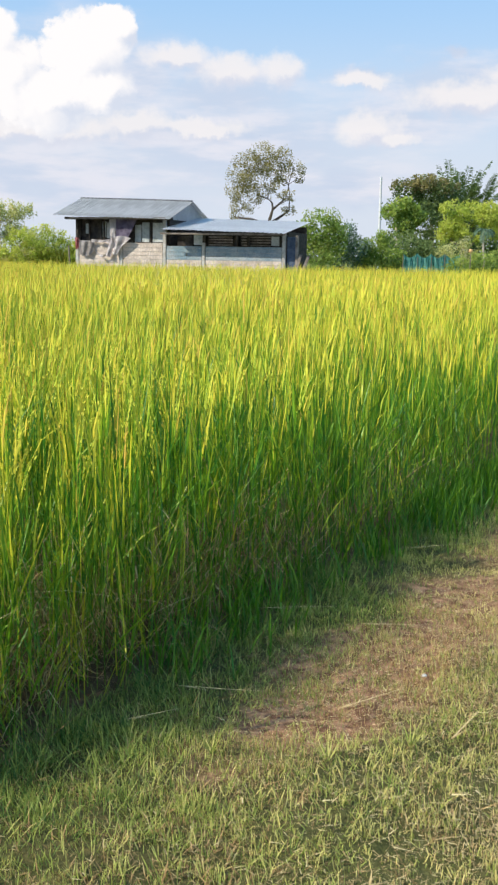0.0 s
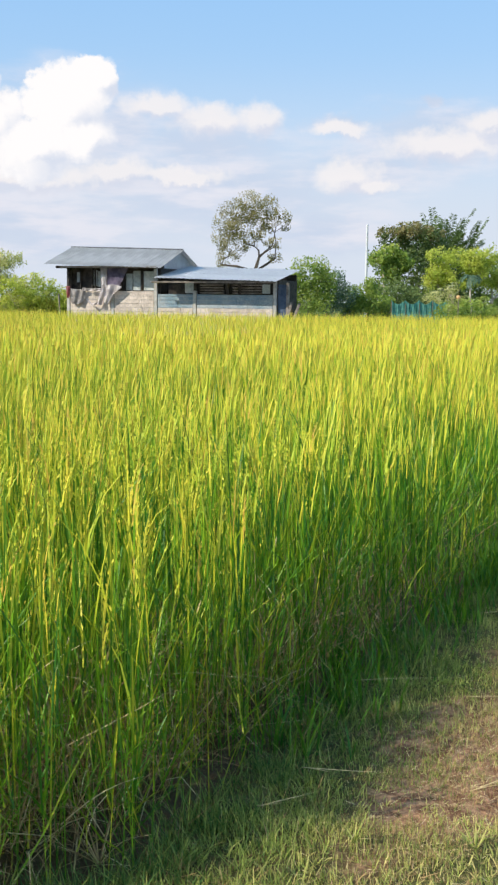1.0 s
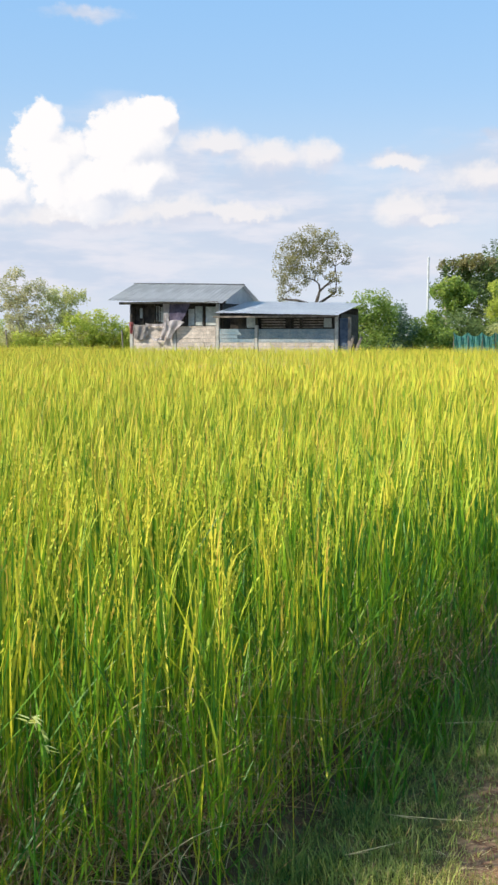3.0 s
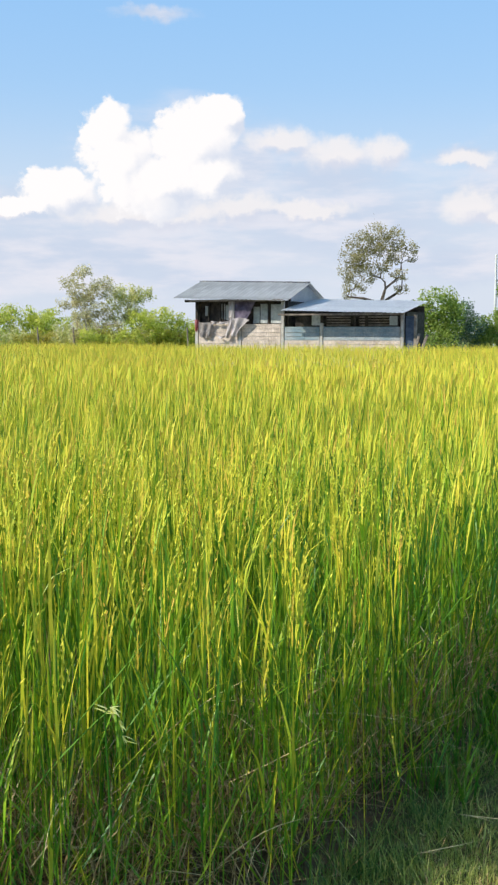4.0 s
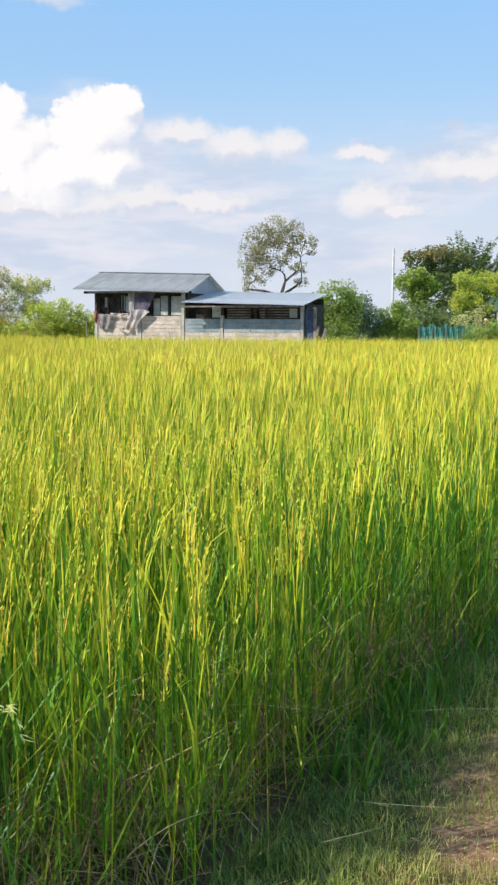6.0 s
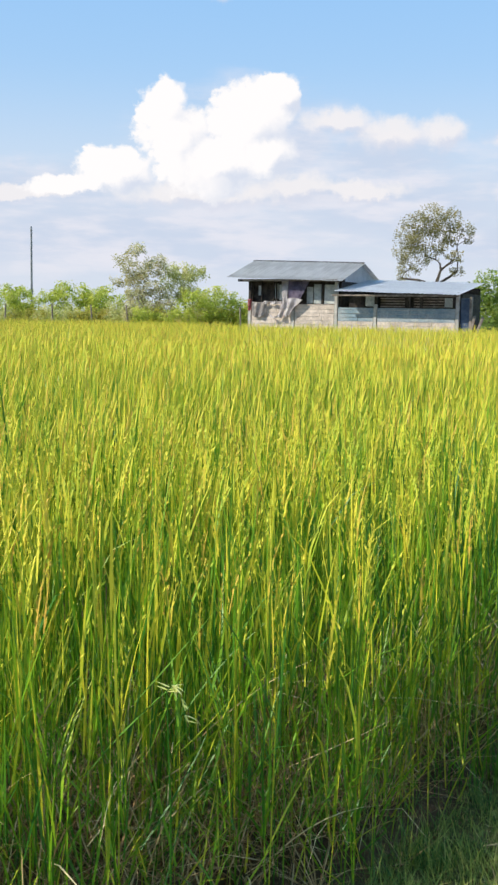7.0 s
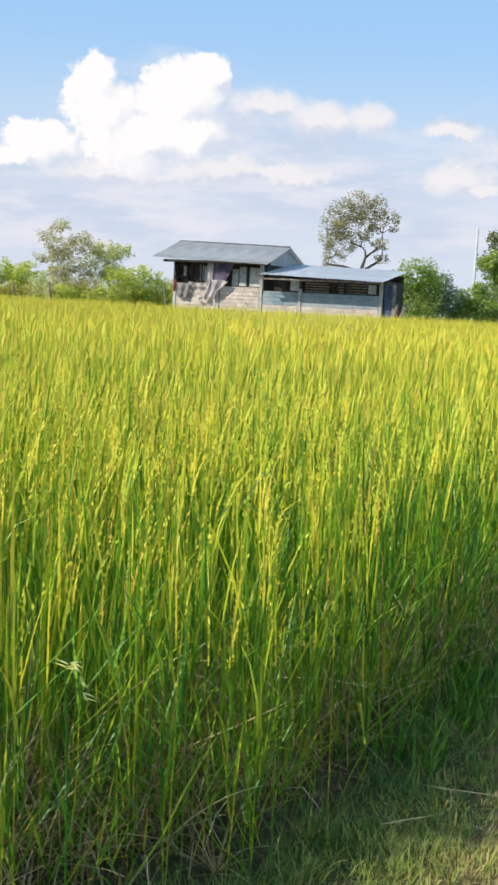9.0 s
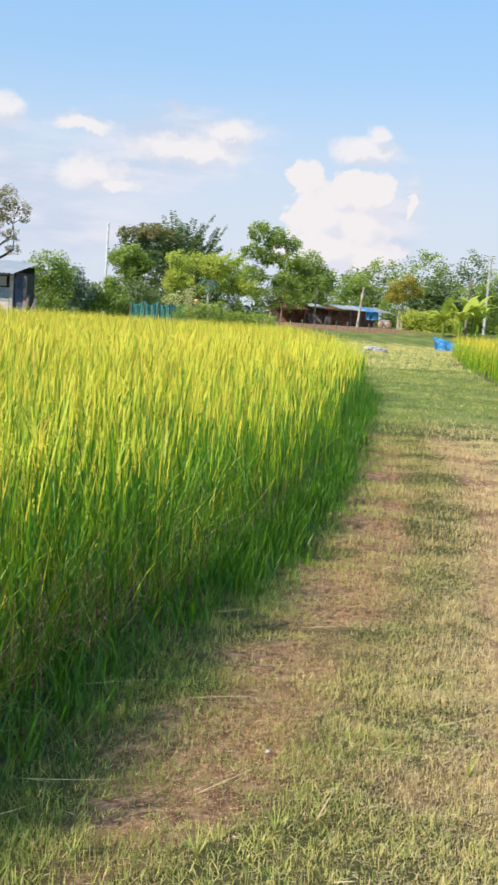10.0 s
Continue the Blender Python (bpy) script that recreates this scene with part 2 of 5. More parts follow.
def sheet_colour(n, where):
    c = n.mix(n.span(n.noise(where, 1.1), 0.35, 0.65), (0.50, 0.50, 0.50), (0.64, 0.64, 0.64))
    r = n.add("ShaderNodeObjectInfo").outputs["Random"]
    c = n.mix(1.0, c, n.ramp(r, [(0.0, (0.88,) * 3), (1.0, (1.0,) * 3)]), "MULTIPLY")
    rust = n.span(n.noise(where, 3.5, 6.0), 0.60, 0.78)
    return n.mix(n.math("MULTIPLY", rust, 0.5), c, (0.24, 0.16, 0.11))


TIN = material("weathered_tin", sheet_colour, 0.55, metal=0.05, bump=0.2, bump_scale=6.0, spec=0.4)
BRIGHT_TIN = material("bright_tin", blend_of((0.74, 0.75, 0.78), (0.86, 0.87, 0.89), 0.9, grain=9.0, amount=0.12), 0.42, metal=0.0, bump=0.15, bump_scale=5.0, spec=0.6)
BLOCK = material("whitewashed_block", blend_of((0.58, 0.49, 0.42), (0.80, 0.69, 0.60), 2.2, grain=14.0, amount=0.35), 0.9, bump=0.5, bump_scale=12.0)
SHADED_BLOCK = material("eave_shaded_block", blend_of((0.24, 0.34, 0.40), (0.44, 0.48, 0.50), 1.3, grain=14.0, amount=0.35), 0.9, bump=0.4, bump_scale=12.0)
CONCRETE = material("concrete_post", blend_of((0.44, 0.42, 0.39), (0.62, 0.60, 0.56), 3.0, grain=20.0), 0.9, bump=0.4)
DARK_WOOD = material("dark_wood", blend_of((0.035, 0.03, 0.027), (0.09, 0.075, 0.06), 5.0, grain=25.0, amount=0.5), 0.85, bump=0.4)
GREY_WOOD = material("grey_wood", blend_of((0.20, 0.17, 0.14), (0.36, 0.31, 0.26), 5.0, grain=25.0, amount=0.4), 0.9, bump=0.4)
PALE_PANEL = material("pale_panel", blend_of((0.42, 0.46, 0.44), (0.66, 0.68, 0.64), 2.5, grain=15.0), 0.7)
PURPLE_CLOTH = material("purple_cloth", blend_of((0.20, 0.17, 0.26), (0.36, 0.31, 0.43), 4.0, grain=60.0), 0.95, through_light=0.1)
PALE_CLOTH = material("pale_cloth", blend_of((0.74, 0.69, 0.69), (0.90, 0.85, 0.85), 4.0, grain=60.0), 0.95, through_light=0.1)
GREY_CLOTH = material("grey_sacking", blend_of((0.42, 0.39, 0.38), (0.68, 0.64, 0.62), 3.0, grain=50.0, amount=0.4), 0.95, through_light=0.1)
RED_CLOTH = material("red_cloth", blend_of((0.45, 0.12, 0.13), (0.62, 0.25, 0.25), 5.0), 0.95)
BLUE_PAINT = material("blue_painted_board", blend_of((0.06, 0.09, 0.15), (0.12, 0.16, 0.23), 4.0), 0.7)
TEAL_NET = material("teal_netting", blend_of((0.14, 0.44, 0.40), (0.26, 0.60, 0.54), 6.0, grain=80.0), 0.8, through_light=0.3)
BLUE_TARP = material("blue_tarpaulin", blend_of((0.12, 0.50, 0.92), (0.26, 0.66, 0.98), 3.0), 0.5, through_light=0.1)
WHITE_METAL = material("white_metal", blend_of((0.66, 0.68, 0.70), (0.82, 0.83, 0.84), 2.0), 0.5)
GREY_METAL = material("grey_metal", blend_of((0.16, 0.17, 0.19), (0.30, 0.31, 0.33), 2.0), 0.5)
RUST_TIN = material("rusty_tin", blend_of((0.22, 0.08, 0.05), (0.42, 0.20, 0.13), 2.0), 0.8)
STONE = material("pale_stone", blend_of((0.30, 0.29, 0.27), (0.60, 0.58, 0.54), 6.0), 0.9, bump=0.6)
PEBBLE = material("white_pebble", blend_of((0.52, 0.48, 0.42), (0.72, 0.68, 0.62), 60.0), 0.8)
ORANGE = material("orange_plastic", blend_of((0.75, 0.42, 0.16), (0.85, 0.60, 0.32), 4.0), 0.5)
POT = material("terracotta", blend_of((0.40, 0.22, 0.15), (0.58, 0.40, 0.30), 4.0), 0.9)


# ---------------------------------------------------------------- mesh helpers
def mesh_object(name, verts, faces, mats, index=None, hue=None, parent=None, label=""):
    """One mesh object out of arrays: verts (n, 3), faces (m, 4 or 3), a hue for each vertex."""
    verts, faces = np.asarray(verts, np.float32), np.asarray(faces, np.int32)
    me = bpy.data.meshes.new(name)
    k = faces.shape[1]
    me.vertices.add(len(verts))
    me.vertices.foreach_set("co", verts.ravel())
    me.loops.add(faces.size)
    me.loops.foreach_set("vertex_index", faces.ravel())
    me.polygons.add(len(faces))
    me.polygons.foreach_set("loop_start", np.arange(0, faces.size, k, dtype=np.int32))
    for m in mats:
        me.materials.append(m)
    if index is not None:
        me.polygons.foreach_set("material_index", np.asarray(index, np.int32))
    if hue is not None:
        me.attributes.new("hue", "FLOAT", "POINT").data.foreach_set("value", np.asarray(hue, np.float32))
    me.update(calc_edges=True)
    ob = new(name, me)
    if parent is not None:
        ob.parent = parent
    return tagged(ob, label)


def part(name, bm, mat, parent, label=""):
    me = bpy.data.meshes.new(name)
    bm.to_mesh(me)
    bm.free()
    me.materials.append(mat)
    ob = new(name, me)
    ob.parent = parent
    return tagged(ob, label)


def thing(name, label, category, group="", kind="", at=(0, 0, 0), turn=0.0):
    ob = new(name)
    ob.matrix_world = pose(*at, 0, 0, turn)
    return tagged(ob, label, category, group, kind)


def box(bm, x0, x1, y0, y1, z0, z1, bevel=0.0, jitter=0.0, rng=random):
    """A box with softened edges and slightly uneven corners."""
    r = bmesh.ops.create_cube(bm, size=1)
    for v in r["verts"]:
        v.co = Vector(((x0 + x1) / 2 + v.co.x * (x1 - x0), (y0 + y1) / 2 + v.co.y * (y1 - y0), (z0 + z1) / 2 + v.co.z * (z1 - z0)))
        if jitter:
            v.co += Vector((rng.uniform(-jitter, jitter), rng.uniform(-jitter, jitter), rng.uniform(-jitter, jitter)))
    if bevel:
        edges = list({e for v in r["verts"] for e in v.link_edges})
        bmesh.ops.bevel(bm, geom=edges, offset=bevel, segments=1, affect="EDGES")
    return bm


def tube(bm, points, radii, sides=7):
    """A tapering limb along the points."""
    rings = []
    for i, p in enumerate(points):
        p = Vector(p)
        a = Vector(points[max(i - 1, 0)])
        b = Vector(points[min(i + 1, len(points) - 1)])
        d = (b - a).normalized()
        u = d.orthogonal().normalized() if abs(d.z) < 0.98 else Vector((1, 0, 0))
        u = (u - d * u.dot(d)).normalized()
        v = d.cross(u)
        rings.append([bm.verts.new(p + radii[i] * (math.cos(t) * u + math.sin(t) * v)) for t in [2 * math.pi * k / sides for k in range(sides)]])
    for a, b in zip(rings, rings[1:]):
        for k in range(sides):
            bm.faces.new((a[k], a[(k + 1) % sides], b[(k + 1) % sides], b[k]))
    bm.faces.new(rings[-1])
    bm.faces.new(rings[0][::-1])
    return bm


def ribbons(root, heading, length, lean, curl, width, segs=3, twist=None, taper=1.4, waist=0.6):
    """Blades as tapering strips: they start at root, lean from the upright and curl over. Returns verts, quads and the way along each."""
    n = len(root)
    ds = 1.0 / segs
    pos = root.astype(np.float64).copy()
    out = np.empty((n, segs + 1, 2, 3))
    along = np.empty((n, segs + 1, 2))
    side_az = heading + np.pi / 2 + (0 if twist is None else twist)
    side = np.stack([np.sin(side_az), np.cos(side_az), np.zeros(n)], 1)
    for i in range(segs + 1):
        s = i * ds
        wid = width * np.clip((waist + (1 - waist) * min(1, s * 3)) * (1 - s**taper) + 0.04, 0, 1)
        out[:, i, 0] = pos - side * wid[:, None] / 2
        out[:, i, 1] = pos + side * wid[:, None] / 2
        along[:, i] = s
        th = lean + curl * (s + ds / 2) ** 1.5
        step = np.stack([np.sin(heading) * np.sin(th), np.cos(heading) * np.sin(th), np.cos(th)], 1)
        pos = pos + step * (length * ds)[:, None]
    base = (np.arange(n) * (segs + 1) * 2)[:, None]
    i = np.arange(segs) * 2
    quad = np.stack([i, i + 1, i + 3, i + 2], 1)
    faces = (base[:, :, None] + quad[None]).reshape(-1, 4)
    return out.reshape(-1, 3), faces, along.reshape(-1)


class Heap:
    """Gathers strips of several materials into one mesh."""

    def __init__(self):
        self.v, self.f, self.m, self.h, self.n = [], [], [], [], 0

    def add(self, verts, faces, hue, mat):
        self.v.append(verts)
        self.f.append(faces + self.n)
        self.m.append(np.full(len(faces), mat))
        self.h.append(hue)
        self.n += len(verts)

    def build(self, name, mats, **more):
        return mesh_object(name, np.concatenate(self.v), np.concatenate(self.f), mats, np.concatenate(self.m), np.concatenate(self.h), **more)


rs = np.random.RandomState(7)


# ---------------------------------------------------------------- the plan
# the crop's edge beside the grassy track, from the near corner to the far one
EDGE = [(-14.0, 3.7), (-5.0, 2.5), (-1.6, 2.1), (-0.55, 2.4), (0.10, 2.85), (0.46, 3.6), (0.96, 4.5), (1.62, 5.62), (2.44, 7.08), (3.6, 9.4), (5.5, 14.0), (8.2, 20.5), (10.2, 26.0)]
FIELD = EDGE + [(14.0, 45.5), (2.5, 46.3), (-7.2, 48.6), (-11.0, 55.0), (-27.0, 54.0), (-34.0, 30.0)]
FIELD_RIGHT = [(9.2, 12.0), (13.2, 24.3), (17.4, 35.0), (19.8, 40.5), (23.5, 49.0), (38.0, 47.0), (34.0, 12.0)]


def inside(poly, x, y):
    x, y = np.asarray(x), np.asarray(y)
    hit = np.zeros(x.shape, bool)
    for (x0, y0), (x1, y1) in zip(poly, poly[1:] + poly[:1]):
        cross = (y0 > y) != (y1 > y)
        with np.errstate(divide="ignore", invalid="ignore"):
            hit ^= cross & (x < (x1 - x0) * (y - y0) / (y1 - y0 + 1e-12) + x0)
    return hit


def edge_distance(x, y, line):
    best = np.full(np.shape(x), 1e9)
    for (x0, y0), (x1, y1) in zip(line, line[1:]):
        dx, dy = x1 - x0, y1 - y0
        t = np.clip(((x - x0) * dx + (y - y0) * dy) / (dx * dx + dy * dy), 0, 1)
        best = np.minimum(best, np.hypot(x - x0 - t * dx, y - y0 - t * dy))
    return best


def smooth_noise(x, y, scale, seed=0):
    """Cheap value noise on arrays, 0 to 1."""
    r = np.random.RandomState(seed)
    table = r.rand(64, 64)
    u, v = np.asarray(x) / scale + 100, np.asarray(y) / scale + 100
    i, j = np.floor(u).astype(int), np.floor(v).astype(int)
    a, b = u - i, v - j
    a, b = a * a * (3 - 2 * a), b * b * (3 - 2 * b)
    g = lambda p, q: table[p % 64, q % 64]  # noqa: E731
    return (g(i, j) * (1 - a) + g(i + 1, j) * a) * (1 - b) + (g(i, j + 1) * (1 - a) + g(i + 1, j + 1) * a) * b


def dryness(x, y):
    """How worn and dry the track is: two wheel ruts along the crop's edge that fade out further on."""
    d = edge_distance(x, y, EDGE)
    fade = np.clip((15.5 - y) / 3.0, 0.12, 1) * np.clip((y - 2.5) / 0.9, 0.15, 1)
    wob = (smooth_noise(x, y, 2.5, 3) - 0.5) * 0.3
    rows = smooth_noise(0.46 * x + 0.89 * y, 0.25 * (0.89 * x - 0.46 * y), 0.17, 8)
    first = np.clip(0.68 - 0.045 * (y - 3.3), 0.26, 0.72)
    ruts = np.exp(-((d - first + wob) / 0.30) ** 2) + 0.8 * np.exp(-((d - first - 0.95 + wob) / 0.26) ** 2)
    patch = smooth_noise(x, y, 0.55, 5) * 0.6 + smooth_noise(x, y, 0.2, 6) * 0.4
    return np.clip(ruts * fade * (0.35 + 0.7 * patch + 0.5 * rows) + 0.25 * (patch - 0.4) * np.clip((20 - y) / 10, 0, 1) + 0.5 * patch * np.clip(d - 1.0, 0, 1) * np.clip((14 - y) / 4, 0, 1) * np.clip((y - 2.6) / 0.8, 0, 1), 0, 1)


def mown_rows(x, y):
    """Swaths that the mower left across the track, 0 to 1."""
    s, q = 0.40 * x + 0.92 * y, 0.92 * x - 0.40 * y
    far = np.clip((y - 5) / 4, 0, 1)
    return np.clip(0.5 + 1.6 * ((1 - far) * (smooth_noise(s, 0.3 * q, 0.16, 8) - 0.5) + far * (smooth_noise(s, 0.16 * q, 0.30, 9) - 0.5)), 0, 1)


def yard(x, y):
    """Bare reddish earth before the shed."""
    return np.clip(1.6 - np.hypot((x - 24.5) / 6.5, (y - 70.8) / 3.2), 0, 1)


def land(x, y):
    """The height of the ground."""
    x, y = np.asarray(x, float), np.asarray(y, float)
    near = np.clip((40 - np.hypot(x, y)) / 30, 0, 1)
    low = np.where(inside(FIELD, x, y), -0.03, 0.0)
    bank = 0.9 * np.clip((y - 61) / 8, 0, 1) ** 1.5 * np.clip((x - 13) / 5, 0, 1)
    return low + bank + near * (0.03 * (smooth_noise(x, y, 0.9, 11) - 0.5) + 0.022 * (smooth_noise(x, y, 0.20, 12) - 0.5) + 0.014 * (smooth_noise(x, y, 0.085, 13) - 0.5) + 0.05 * (mown_rows(x, y) - 0.5) * np.clip((y - 5.0) / 2.0, 0, 1) * np.clip((15 - y) / 3, 0, 1) - 0.02 * dryness(x, y))


def build_ground():
    near_x = np.concatenate([[-3000, -1200, -500, -200, -100, -60], np.arange(-40, -4, 2.0), np.arange(-4, -0.6, 0.1), np.arange(-0.6, 4.6, 0.04), np.arange(4.6, 8, 0.1), np.arange(8, 46, 1.0), [60, 100, 200, 500, 1200, 3000]])
    near_y = np.concatenate([[-3000, -1200, -400, -100, -40, -20, -8, -3, 0], np.arange(1, 2, 0.1), np.arange(2, 6.6, 0.04), np.arange(6.6, 16, 0.09), np.arange(16, 30, 0.4), np.arange(30, 60, 2.0), np.arange(60, 72, 0.5), np.arange(72, 100, 2.0), [120, 200, 400, 900, 1800, 3500]])
    gx, gy = np.meshgrid(near_x, near_y, indexing="ij")
    gz = land(gx, gy)
    nx, ny = gx.shape
    ids = np.arange(nx * ny).reshape(nx, ny)
    quads = np.stack([ids[:-1, :-1], ids[1:, :-1], ids[1:, 1:], ids[:-1, 1:]], -1).reshape(-1, 4)
    ob = mesh_object("ground", np.stack([gx, gy, gz], -1).reshape(-1, 3), quads, [GROUND])
    me = ob.data
    me.attributes.new("dry", "FLOAT", "POINT").data.foreach_set("value", np.maximum(dryness(gx, gy), yard(gx, gy)).ravel().astype(np.float32))
    me.attributes.new("lush", "FLOAT", "POINT").data.foreach_set("value", np.clip((gy - 13.0) / 3, 0, 1).ravel().astype(np.float32))
    mud = (inside(FIELD, gx, gy) | inside(FIELD_RIGHT, gx, gy)).astype(np.float32)
    me.attributes.new("mud", "FLOAT", "POINT").data.foreach_set("value", mud.ravel())
    me.polygons.foreach_set("use_smooth", np.ones(len(me.polygons), bool))
    tagged(ob, "flat field ground with a mown grassy track and dry wheel ruts", "ground", kind="structure")


build_ground()


# ---------------------------------------------------------------- rice
def scatter(poly, xs, ys, per_m2):
    n = int((xs[1] - xs[0]) * (ys[1] - ys[0]) * per_m2)
    x, y = rs.uniform(*xs, n), rs.uniform(*ys, n)
    keep = inside(poly, x, y)
    return x[keep], y[keep]


def crop_height(x, y):
    """Knee to chest high, a little lower towards the far corner by the track."""
    far = np.clip((y - 15) / 12, 0, 1) * np.exp(-edge_distance(x, y, EDGE[-4:]) / 2.5)
    slope = 0.88 + 0.12 * np.clip(edge_distance(x, y, EDGE) / 0.75, 0, 1)
    return slope * (1.04 - 0.12 * far) + 0.10 * (smooth_noise(x, y, 1.7, 21) - 0.5) + 0.08 * (smooth_noise(x, y, 0.35, 22) - 0.5)


def strips(heap, x, y, z0, length, lean, curl, width, hue, mat, segs, spread=0.18, tip=0.25, heading=None, waist=0.6):
    """hue rises along each blade by tip."""
    n = len(x)
    head = rs.uniform(0, 2 * np.pi, n) if heading is None else heading
    v, f, s = ribbons(np.stack([x, y, z0], 1), head, length, lean, curl, width, segs, twist=rs.uniform(-1.2, 1.2, n), waist=waist)
    h = np.repeat(hue + rs.normal(0, spread, n), (segs + 1) * 2) + tip * (s - 0.4)
    heap.add(v, f, np.clip(h, 0.02, 0.98), mat)


def panicles(heap, x, y, z, heading, length, lean, curl, hue, grains=12):
    """Ears of single grains: pairs along a nodding stalk, each grain a small lens."""
    n = len(x)
    pos = np.stack([x, y, z], 1)
    ds = 1.0 / grains
    for i in range(grains):
        th = lean + curl * (i * ds) ** 1.5
        step = np.stack([np.sin(heading) * np.sin(th), np.cos(heading) * np.sin(th), np.cos(th)], 1)
        pos = pos + step * (length * ds)[:, None]
        a = rs.uniform(0, 2 * np.pi, n)
        out = np.stack([np.cos(a), np.sin(a), np.zeros(n)], 1)
        along = step + 0.35 * out
        along /= np.linalg.norm(along, axis=1)[:, None]
        side = np.cross(along, rs.normal(size=(n, 3)))
        side /= np.linalg.norm(side, axis=1)[:, None] + 1e-9
        root = pos + out * 0.004 * (1 - 0.5 * i * ds)
        ln, wd = rs.uniform(0.014, 0.020, n)[:, None], rs.uniform(0.0020, 0.0030, n)[:, None]
        v = np.stack([root, root + along * ln * 0.5 + side * wd, root + along * ln, root + along * ln * 0.5 - side * wd], 1).reshape(-1, 3)
        h = np.repeat(np.clip(hue + rs.normal(0, 0.10, n), 0.02, 0.98), 4)
        heap.add(v, np.arange(4 * n).reshape(-1, 4), h, 1)


def rice(heap, poly, xs, ys, tillers, leaves, segs, fat, keep=None, stem=True, ears=0.85, bias=0.0, short=1.0, heads=1, grains=False, foot=0.12):
    """Upright tillers, each with stem, leaves of the season and a ripening ear."""
    x, y = scatter(poly, xs, ys, tillers)
    rim = edge_distance(x, y, EDGE[3:])
    # thinner stand along the outer rows, so that the litter shows between the stems
    thin = rs.rand(len(x)) < np.clip(0.8 + rim / 0.8, 0, 1)
    if keep is not None:
        thin &= keep(x, y)
    x, y, rim = x[thin], y[thin], rim[thin]
    n = len(x)
    g = land(x, y)
    tall = crop_height(x, y) * rs.normal(1, 0.085, n)
    patch = 0.14 * (smooth_noise(x, y, 2.6, 31) - 0.5) + 0.16 * (smooth_noise(x, y, 0.5, 32) - 0.5)
    # greener plants along the track, with that face's shade painted into their hue
    patch = patch - 0.28 * np.exp(-edge_distance(x, y, EDGE[6:]) / 0.9)
    wind = 0.9
    ripe = rs.normal(0, 0.12, n)
    if stem:
        strips(heap, x, y, g, tall * rs.uniform(0.72, 0.86, n), np.abs(rs.normal(0.03, 0.035, n)), rs.uniform(0, 0.10, n), 0.0062 * fat * np.ones(n), 0.42 + patch, 0, max(2, segs - 1), 0.30, 0.10)
    for i in range(leaves):
        low = rs.uniform(foot, 0.68, n) if stem else rs.uniform(0.42, 0.80, n)
        ln = np.minimum(rs.uniform(0.22, 0.44, n) * short, (1.06 - low)) * tall
        flip = rs.rand(n)
        lean = np.abs(rs.normal(0.09, 0.12, n))
        curl = np.where(flip < 0.84, rs.uniform(-0.05, 0.22, n), rs.uniform(0.4, 1.8, n))
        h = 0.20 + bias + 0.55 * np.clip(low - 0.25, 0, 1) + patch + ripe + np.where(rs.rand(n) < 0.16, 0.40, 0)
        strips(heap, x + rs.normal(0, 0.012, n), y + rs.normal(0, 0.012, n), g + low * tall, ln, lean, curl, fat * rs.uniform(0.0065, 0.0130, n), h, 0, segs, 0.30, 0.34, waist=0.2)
    for _ in range(heads):
        k = rs.rand(n) < ears * np.clip(rim / 0.7, 0.45, 1)
        m = int(k.sum())
        wx = np.where(rs.rand(m) < 0.5, wind + rs.normal(0, 0.7, m), rs.uniform(0, 6.28, m))
        ex, ey, ez = x[k] + rs.normal(0, 0.02, m), y[k] + rs.normal(0, 0.02, m), g[k] + tall[k] * rs.uniform(0.66, 0.86, m)
        long, lean, curl = rs.uniform(0.13, 0.23, m), np.abs(rs.normal(0.10, 0.08, m)), rs.uniform(0.05, 0.6, m)
        hue = 0.34 + bias + patch[k] + np.where(rs.rand(m) < 0.16, 0.45, 0)
        if grains:
            hue = hue + rs.normal(0, 0.22, m)
            panicles(heap, ex, ey, ez, wx, long, lean, curl, hue)
            strips(heap, ex, ey, ez, long, lean, curl, rs.uniform(0.006, 0.009, m), hue, 1, 3, 0.08, 0.1, heading=wx, waist=0.4)
        else:
            strips(heap, ex, ey, ez, long, lean, curl, fat * rs.uniform(0.0065, 0.0115, m), hue, 1, segs, 0.24, 0.1, heading=wx, waist=0.3)


